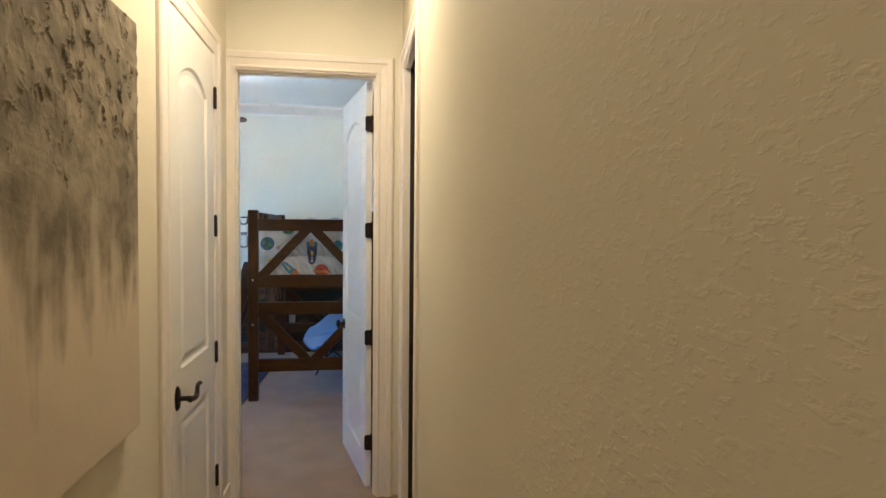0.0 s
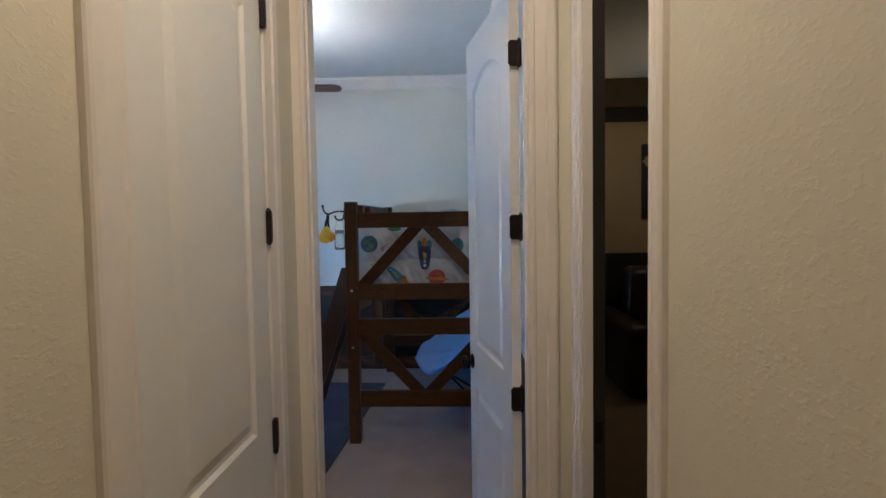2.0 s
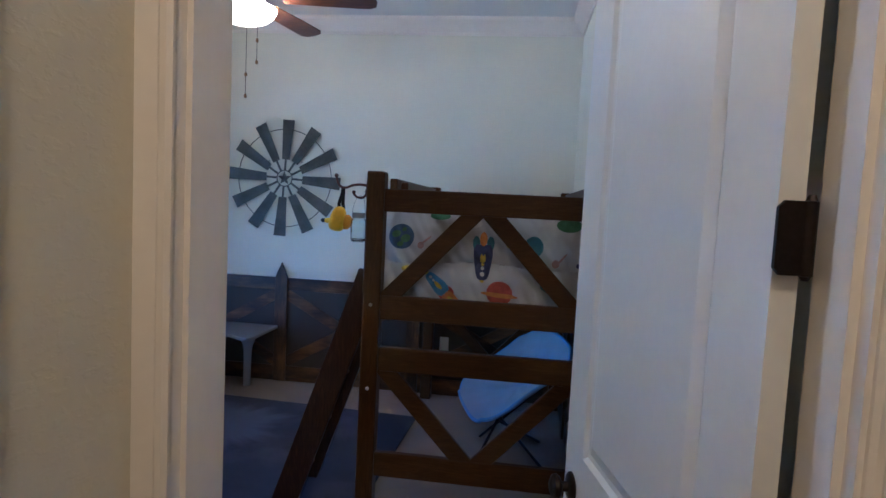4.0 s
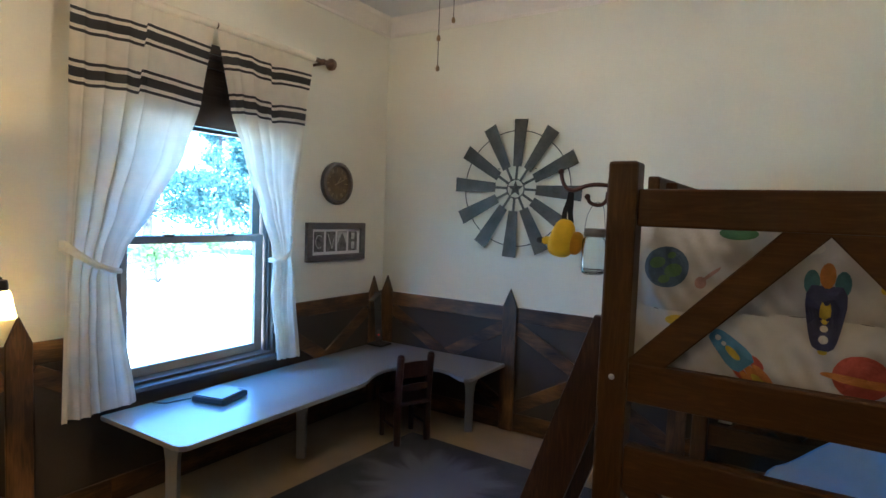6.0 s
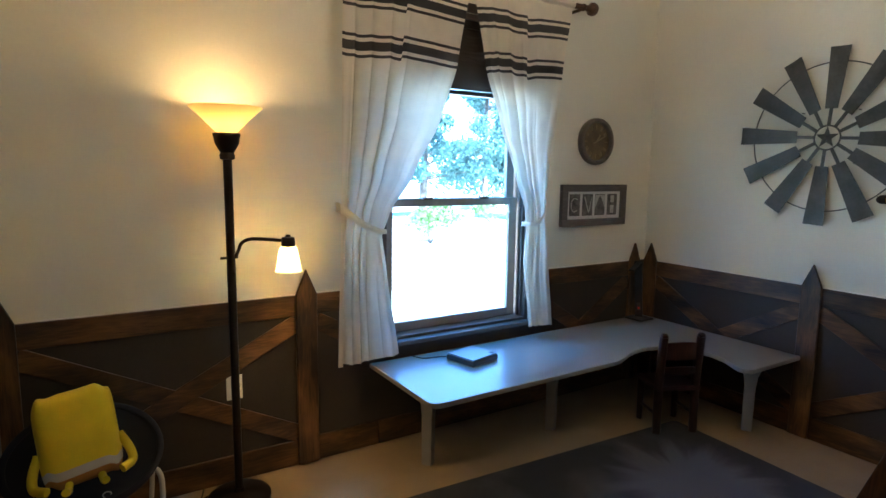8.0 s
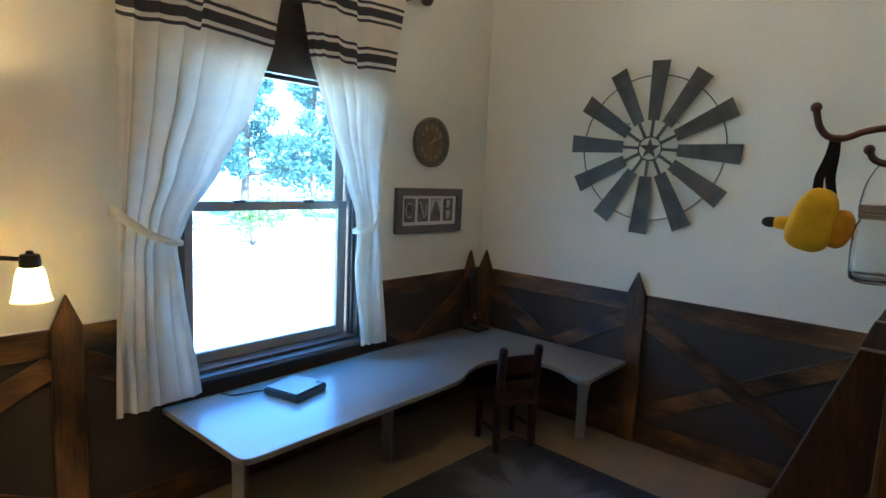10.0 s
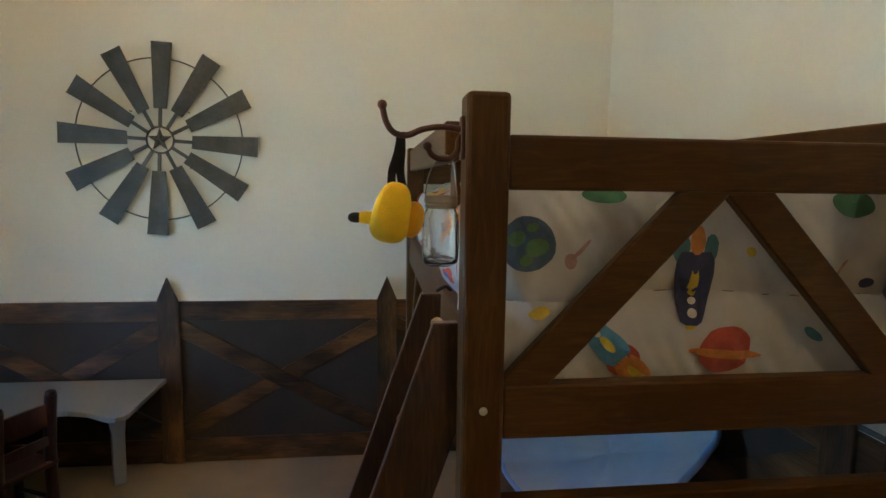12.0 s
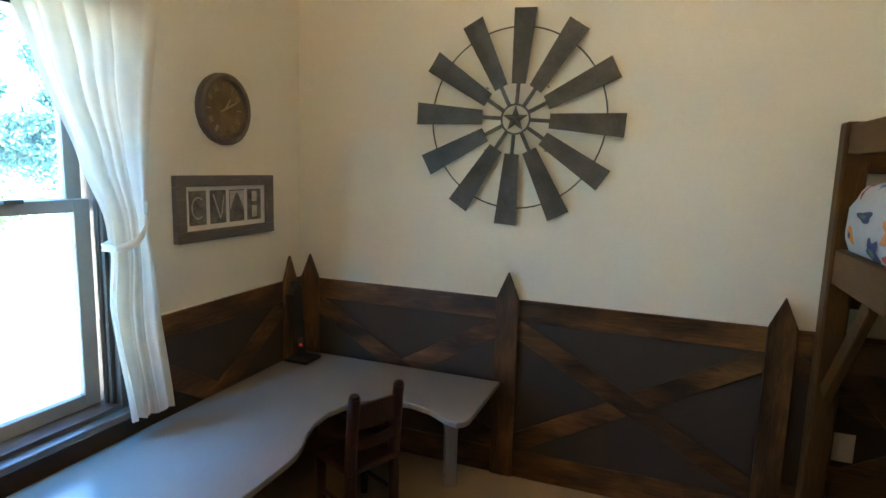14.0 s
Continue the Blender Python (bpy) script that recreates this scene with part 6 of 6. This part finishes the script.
for dx, z1 in ((0.077, 2.035), (0.112, 2.2)):
    bm = B()
    tube(bm, [(FX + dx, FY - 0.205 + dx, 2.50), (FX + dx, FY - 0.205 + dx, z1)], 0.0012, 6)
    part("pull_chain", bm, M_BRONZE, fan)
    for zz in (z1, z1 + 0.10):
        bm = lathe(B(), [(0, zz - 0.012), (0.006, zz - 0.008), (0.007, zz), (0.004, zz + 0.008), (0, zz + 0.010)], at(FX + dx, FY - 0.205 + dx, 0), 12)
        part("pull_bead", bm, M_RUNG, fan, "small wooden pull bead", True)

# ---- hall ----
M_CANVAS = mat("plaster_canvas", (0.58, 0.50, 0.38), 0.85, vary=0.05, fine=120, bump=0.2)


def plaster_art():
    """Thick grey impasto above, running down in streaks over a cream ground."""
    t, b = nodes_of(M_CANVAS)
    co = t.nodes.new("ShaderNodeTexCoord")
    sep = t.nodes.new("ShaderNodeSeparateXYZ")
    t.links.new(co.outputs["Object"], sep.inputs[0])
    mp = t.nodes.new("ShaderNodeMapping")
    mp.inputs["Scale"].default_value = (1, 1, 0.25)
    t.links.new(co.outputs["Object"], mp.inputs["Vector"])
    n = t.nodes.new("ShaderNodeTexNoise")
    n.inputs["Scale"].default_value, n.inputs["Detail"].default_value = 10, 7
    t.links.new(mp.outputs[0], n.inputs["Vector"])
    n2 = t.nodes.new("ShaderNodeTexNoise")
    n2.inputs["Scale"].default_value, n2.inputs["Detail"].default_value, n2.inputs["Distortion"].default_value = 13, 8, 0.3
    t.links.new(co.outputs["Object"], n2.inputs["Vector"])
    ma = t.nodes.new("ShaderNodeMath")
    ma.operation = "MULTIPLY_ADD"
    ma.inputs[1].default_value = 0.95
    t.links.new(n.outputs["Fac"], ma.inputs[0])
    t.links.new(sep.outputs["Z"], ma.inputs[2])
    r = t.nodes.new("ShaderNodeMapRange")
    r.inputs["From Min"].default_value, r.inputs["From Max"].default_value = 1.76, 2.02
    t.links.new(ma.outputs[0], r.inputs["Value"])
    dark = t.nodes.new("ShaderNodeValToRGB")
    e = dark.color_ramp.elements
    e[0].position, e[1].position = 0.35, 0.7
    e[0].color, e[1].color = (0.145, 0.122, 0.082, 1), (0.31, 0.27, 0.19, 1)
    t.links.new(n2.outputs["Fac"], dark.inputs["Fac"])
    mx = t.nodes.new("ShaderNodeMix")
    mx.data_type = "RGBA"
    t.links.new(r.outputs[0], mx.inputs["Factor"])
    t.links.new(b.inputs["Base Color"].links[0].from_socket, mx.inputs["A"])
    t.links.new(dark.outputs["Color"], mx.inputs["B"])
    t.links.new(mx.outputs["Result"], b.inputs["Base Color"])
    h = t.nodes.new("ShaderNodeMath")
    h.operation = "MULTIPLY"
    t.links.new(r.outputs[0], h.inputs[0])
    n3 = t.nodes.new("ShaderNodeTexNoise")
    n3.inputs["Scale"].default_value, n3.inputs["Detail"].default_value, n3.inputs["Distortion"].default_value = 38, 5, 0.5
    t.links.new(co.outputs["Object"], n3.inputs["Vector"])
    t.links.new(n3.outputs["Fac"], h.inputs[1])
    bp = t.nodes.new("ShaderNodeBump")
    bp.inputs["Strength"].default_value, bp.inputs["Distance"].default_value = 0.55, 0.006
    t.links.new(h.outputs[0], bp.inputs["Height"])
    t.links.new(bp.outputs[0], b.inputs["Normal"])


plaster_art()
art = thing("canvas_art", (HL, 1.28, 0.944), "large cream canvas with thick grey textured plaster", "painting")
part("canvas", box(B(), HL + 0.0008, HL + 0.042, 0.72, 1.848, 0.944, 2.18, 0.003), M_CANVAS, art)
# trowelled plaster standing proud of the canvas, with short curved ridges
bm = B()
na, nb = 330, 280
skin = []
for j in range(nb + 1):
    z = 1.35 + 0.825 * j / nb
    row = []
    for i in range(na + 1):
        y = 0.725 + 1.118 * i / na
        low = 1.60 + 0.22 * noise.noise(Vector((y * 9, z * 1.5, 3.1)))
        cover = min(1, max(0, (z - low) / 0.22))
        v = noise.noise(Vector((y * 62 + 1.6 * noise.noise(Vector((y * 19, z * 19, 0))), z * 30 + y * 17, 7.7)))
        ridge = max(0, 1 - abs(v - 0.2) / 0.16) * max(0, noise.noise(Vector((y * 26, z * 22, 9.9))) + 0.25)
        h = -0.0015 + cover * (0.0030 + 0.0018 * noise.noise(Vector((y * 34, z * 34, 2.2))) + 0.0085 * ridge)
        row.append(bm.verts.new((HL + 0.042 + h, y, z)))
    skin.append(row)
for a, b in zip(skin, skin[1:]):
    for i in range(na):
        bm.faces.new((a[i], a[i + 1], b[i + 1], b[i]))
part("plaster_relief", bm, M_CANVAS, art, "raised grey trowelled plaster", True)
# unseen fixtures, added to go with the two assumed hall lamps
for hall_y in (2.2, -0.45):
    fix = thing("assumed_ceiling_light", (-0.04, hall_y, ZC), "round flush hall ceiling light, assumed out of view", "ceiling light", "hall ceiling lights")
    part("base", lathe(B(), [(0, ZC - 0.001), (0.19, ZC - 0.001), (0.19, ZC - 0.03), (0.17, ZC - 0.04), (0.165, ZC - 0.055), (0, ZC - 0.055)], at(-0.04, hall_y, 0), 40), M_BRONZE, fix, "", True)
strike = B()
box(strike, HR + 0.032, HR + 0.058, 3.0775, 3.0797, 0.86, 0.93, 0.001, 1)
solid("strike_plate", strike, M_BRONZE, "small bronze strike plate on the dark jamb", "strike plate")

# ---- sitting room ----
M_MAPDARK = mat("dark_map_ground", (0.012, 0.013, 0.018), 0.5, vary=0.2, bump=0.03)
M_MAPLAND = mat("pale_map_wood", (0.40, 0.29, 0.16), 0.6, vary=0.12, scale=20, bump=0.05)
wm = thing("world_map", (2.75, MY1, 1.55), "dark framed world map with pale wooden land", "wall map")
part("ground_board", box(B(), 1.93, 3.54, MY1 - 0.035, MY1 - 0.0005, 1.55, 2.34, 0.004), M_MAPDARK, wm)


def land(name, pts):
    """A continent cut out of thin wood; pts in degrees east and north."""
    wob = random.Random(len(name) * 13 + len(pts))
    smo = [(1.905 + (lon + 170) / 350 * 1.57, 1.815 + 0.222 * math.log(math.tan(math.pi / 4 + radians(lat) / 2))) for lon, lat in pts]
    for level in range(2):
        finer = []
        for i, p in enumerate(smo):
            q = smo[(i + 1) % len(smo)]
            d = math.hypot(q[0] - p[0], q[1] - p[1])
            finer += [p, ((p[0] + q[0]) / 2 + wob.uniform(-0.12, 0.12) * d, (p[1] + q[1]) / 2 + wob.uniform(-0.12, 0.12) * d)]
        smo = finer
    part("land", prism(B(), smo, "y", MY1 - 0.044, MY1 - 0.0355), M_MAPLAND, wm, "pale wooden land shape")


land("north_america", [(-166, 66), (-156, 71), (-128, 70), (-108, 68), (-95, 71), (-85, 68), (-94, 60), (-80, 54), (-78, 62), (-65, 58), (-57, 52), (-66, 44), (-75, 38), (-81, 30), (-83, 30), (-90, 30), (-97, 26), (-95, 18), (-88, 21), (-84, 11), (-79, 9), (-95, 15), (-105, 21), (-112, 30), (-121, 35), (-124, 47), (-135, 58), (-152, 59)])
land("greenland", [(-70, 77), (-40, 80), (-22, 76), (-24, 70), (-42, 60), (-52, 66)])
land("south_america", [(-78, 8), (-62, 10), (-50, 1), (-35, -7), (-39, -17), (-48, -26), (-57, -36), (-65, -42), (-69, -54), (-74, -48), (-71, -30), (-71, -18), (-81, -5)])
land("africa", [(-16, 14), (-16, 22), (-6, 35), (10, 37), (20, 31), (33, 31), (37, 20), (43, 11), (51, 11), (40, -3), (40, -16), (34, -24), (27, -34), (18, -34), (12, -17), (9, 3), (-8, 5)])
land("eurasia", [(-9, 37), (-9, 43), (-1, 46), (5, 52), (10, 56), (12, 65), (25, 70), (42, 67), (60, 69), (75, 72), (100, 76), (130, 72), (160, 70), (178, 67), (162, 60), (156, 53), (140, 54), (130, 43), (127, 35), (121, 38), (121, 30), (110, 21), (107, 11), (104, 2), (98, 15), (90, 22), (80, 15), (77, 8), (72, 20), (58, 25), (52, 18), (44, 13), (36, 28), (36, 36), (27, 38), (15, 40), (5, 43)])
land("australia", [(114, -22), (130, -12), (142, -11), (153, -26), (147, -38), (132, -32), (116, -34)])
land("british_isles", [(-6, 50), (1, 52), (-3, 58), (-9, 54)])
land("japan", [(131, 32), (140, 36), (144, 43), (137, 38)])
land("borneo", [(109, 1), (117, 6), (116, -4)])
land("new_guinea", [(132, -1), (146, -6), (149, -10), (138, -8)])
land("madagascar", [(44, -17), (50, -14), (47, -25)])
M_LEATHER = mat("dark_leather", (0.030, 0.016, 0.011), 0.42, vary=0.2, scale=8, fine=90, bump=0.12)
sofa = thing("recliner_sofa", (2.6, 6.6, 0), "dark brown leather recliner sofa below the map", "sofa")
for x0, x1, y0, y1, z0, z1, nm in ((1.4, 3.7, 6.15, 7.35, 0.0, 0.42, "base"), (1.38, 1.62, 6.1, 7.3, 0.1, 0.66, "arm"), (3.48, 3.72, 6.1, 7.3, 0.1, 0.66, "arm"),
                                   (1.64, 2.24, 6.12, 6.95, 0.42, 0.56, "seat_cushion"), (2.26, 2.86, 6.12, 6.95, 0.42, 0.56, "seat_cushion"), (2.88, 3.46, 6.12, 6.95, 0.42, 0.56, "seat_cushion"),
                                   (1.64, 2.24, 6.9, 7.25, 0.5, 1.08, "back_cushion"), (2.26, 2.86, 6.9, 7.25, 0.5, 1.08, "back_cushion"), (2.88, 3.46, 6.9, 7.25, 0.5, 1.08, "back_cushion")):
    part(nm, box(B(), x0, x1, y0, y1, z0, z1, min(0.09, (z1 - z0) * 0.35), 5), M_LEATHER, sofa, "", True)
tlx, tly = 1.22, 7.15
lamp2 = thing("wall_sconce", (tlx, MY1, 2.5), "small lit amber wall lamp in the dark room", "wall lamp")
part("bracket", box(B(), tlx - 0.03, tlx + 0.03, MY1 - 0.02, MY1 - 0.0005, 2.40, 2.55, 0.004), M_BRONZE, lamp2)
part("arm", tube(B(), smooth_line([(tlx, MY1 - 0.02, 2.47), (tlx, MY1 - 0.10, 2.45), (tlx, MY1 - 0.14, 2.51)]), 0.008, 8), M_BRONZE, lamp2, "", True)
part("shade", lathe(B(), [(0.02, 2.51), (0.05, 2.53), (0.062, 2.57), (0.05, 2.62), (0.046, 2.62), (0.058, 2.57), (0.046, 2.535), (0.02, 2.515)], at(tlx, MY1 - 0.14, 0), 24), glow("amber_sconce", (1.0, 0.6, 0.2), 0.3), lamp2, "glowing amber shade", True)

# ---- trees outside ----
M_BARK = mat("bark", (0.10, 0.08, 0.065), 0.9, vary=0.3, scale=8, fine=40, bump=0.4, stretch=(1, 1, 0.3))


def leaf_material(name, c):
    m = cloth(name, c, 0.35, 0.6)
    return m


M_LEAF = leaf_material("leaves", (0.065, 0.15, 0.14))
M_LEAF2 = leaf_material("bush_leaves", (0.12, 0.19, 0.06))


def leaves(bm, centre, radius, count, size, rnd):
    for k in range(count):
        d = Vector((rnd.gauss(0, 1), rnd.gauss(0, 1), rnd.gauss(0, 0.8)))
        d = d.normalized() * radius * rnd.random() ** 0.45
        p = Vector(centre) + d
        u = Vector((rnd.uniform(-1, 1), rnd.uniform(-1, 1), rnd.uniform(-1, 1))).normalized()
        w = u.orthogonal().normalized()
        s = size * rnd.uniform(0.6, 1.4)
        v = [bm.verts.new(q) for q in (p - u * s, p + w * s * 0.5, p + u * s, p - w * s * 0.5)]
        bm.faces.new(v)


def tree(x, y, h, seed, label):
    rnd = random.Random(seed)
    root = thing("tree", (x, y, -0.35), label, "tree", "trees outside the window")
    bm, lf = B(), B()
    lean = Vector((rnd.uniform(-0.05, 0.05), rnd.uniform(-0.05, 0.05), 1))
    base = Vector((x, y, -0.36))
    pts = [base + lean * h * f + Vector((0.12 * math.sin(f * 5 + seed), 0.12 * math.cos(f * 4 + seed), 0)) for f in [k / 8 for k in range(9)]]
    tube(bm, pts, [0.16 * (1 - 0.85 * k / 8) + 0.01 for k in range(9)], 9)
    for k in range(26):
        f = rnd.uniform(0.16, 0.97)
        p = base + lean * h * f
        a = rnd.uniform(0, math.tau)
        l = (1.15 - f) * h * rnd.uniform(0.20, 0.36)
        d = Vector((math.cos(a), math.sin(a), rnd.uniform(0.05, 0.5)))
        q = [p, p + d * l * 0.5 + Vector((0, 0, 0.05)), p + d * l + Vector((0, 0, 0.12 * rnd.uniform(-1, 1)))]
        tube(bm, q, [0.04, 0.025, 0.008], 5)
        for s in (0.55, 0.8, 1.0):
            if rnd.random() < 0.85:
                leaves(lf, p + d * l * s, rnd.uniform(0.28, 0.6), 190, 0.075, rnd)
    part("trunk", bm, M_BARK, root)
    part("crown", lf, M_LEAF, root)


for k, (x, y, h) in enumerate(((-17.5, 11.2, 6.2), (-19.0, 14.4, 7.4), (-18.2, 18.2, 5.6), (-22.0, 9.0, 8.0), (-23.5, 20.8, 8.2), (-25.0, 15.8, 7.2), (-21.0, 24.0, 6.6))):
    tree(x, y, h, 11 + k, "leafy oak tree at the lawn's far edge")
for k, (x, y, r) in enumerate(((-13.2, 11.4, 0.55), (-16.5, 14.0, 0.6), (-17.2, 16.4, 0.7), (-17.8, 9.4, 0.6))):
    rnd = random.Random(40 + k)
    root = thing("shrub", (x, y, -0.35), "low green shrub on the lawn", "shrub", "shrubs outside the window")
    bm, lf = B(), B()
    for q in range(9):
        a = rnd.uniform(0, math.tau)
        p = Vector((x + r * 0.7 * math.cos(a), y + r * 0.7 * math.sin(a), -0.3 + r * rnd.uniform(0.5, 1.3)))
        tube(bm, [(x, y, -0.36), p], [0.02, 0.006], 5)
        leaves(lf, p, r * 0.5, 60, 0.06, rnd)
    part("stems", bm, M_BARK, root)
    part("crown", lf, M_LEAF2, root)
rnd = random.Random(77)
lf = B()
for k in range(130):
    y = rnd.uniform(-10, 70)
    leaves(lf, (-30 - rnd.uniform(0, 6), y, rnd.uniform(0.2, 3.6) * (1.2 + 0.5 * math.sin(y * 0.4))), rnd.uniform(0.7, 1.4), 130, 0.16, rnd)
solid("far_woods", lf, M_LEAF, "distant belt of green woods", "woods", kind="stuff")
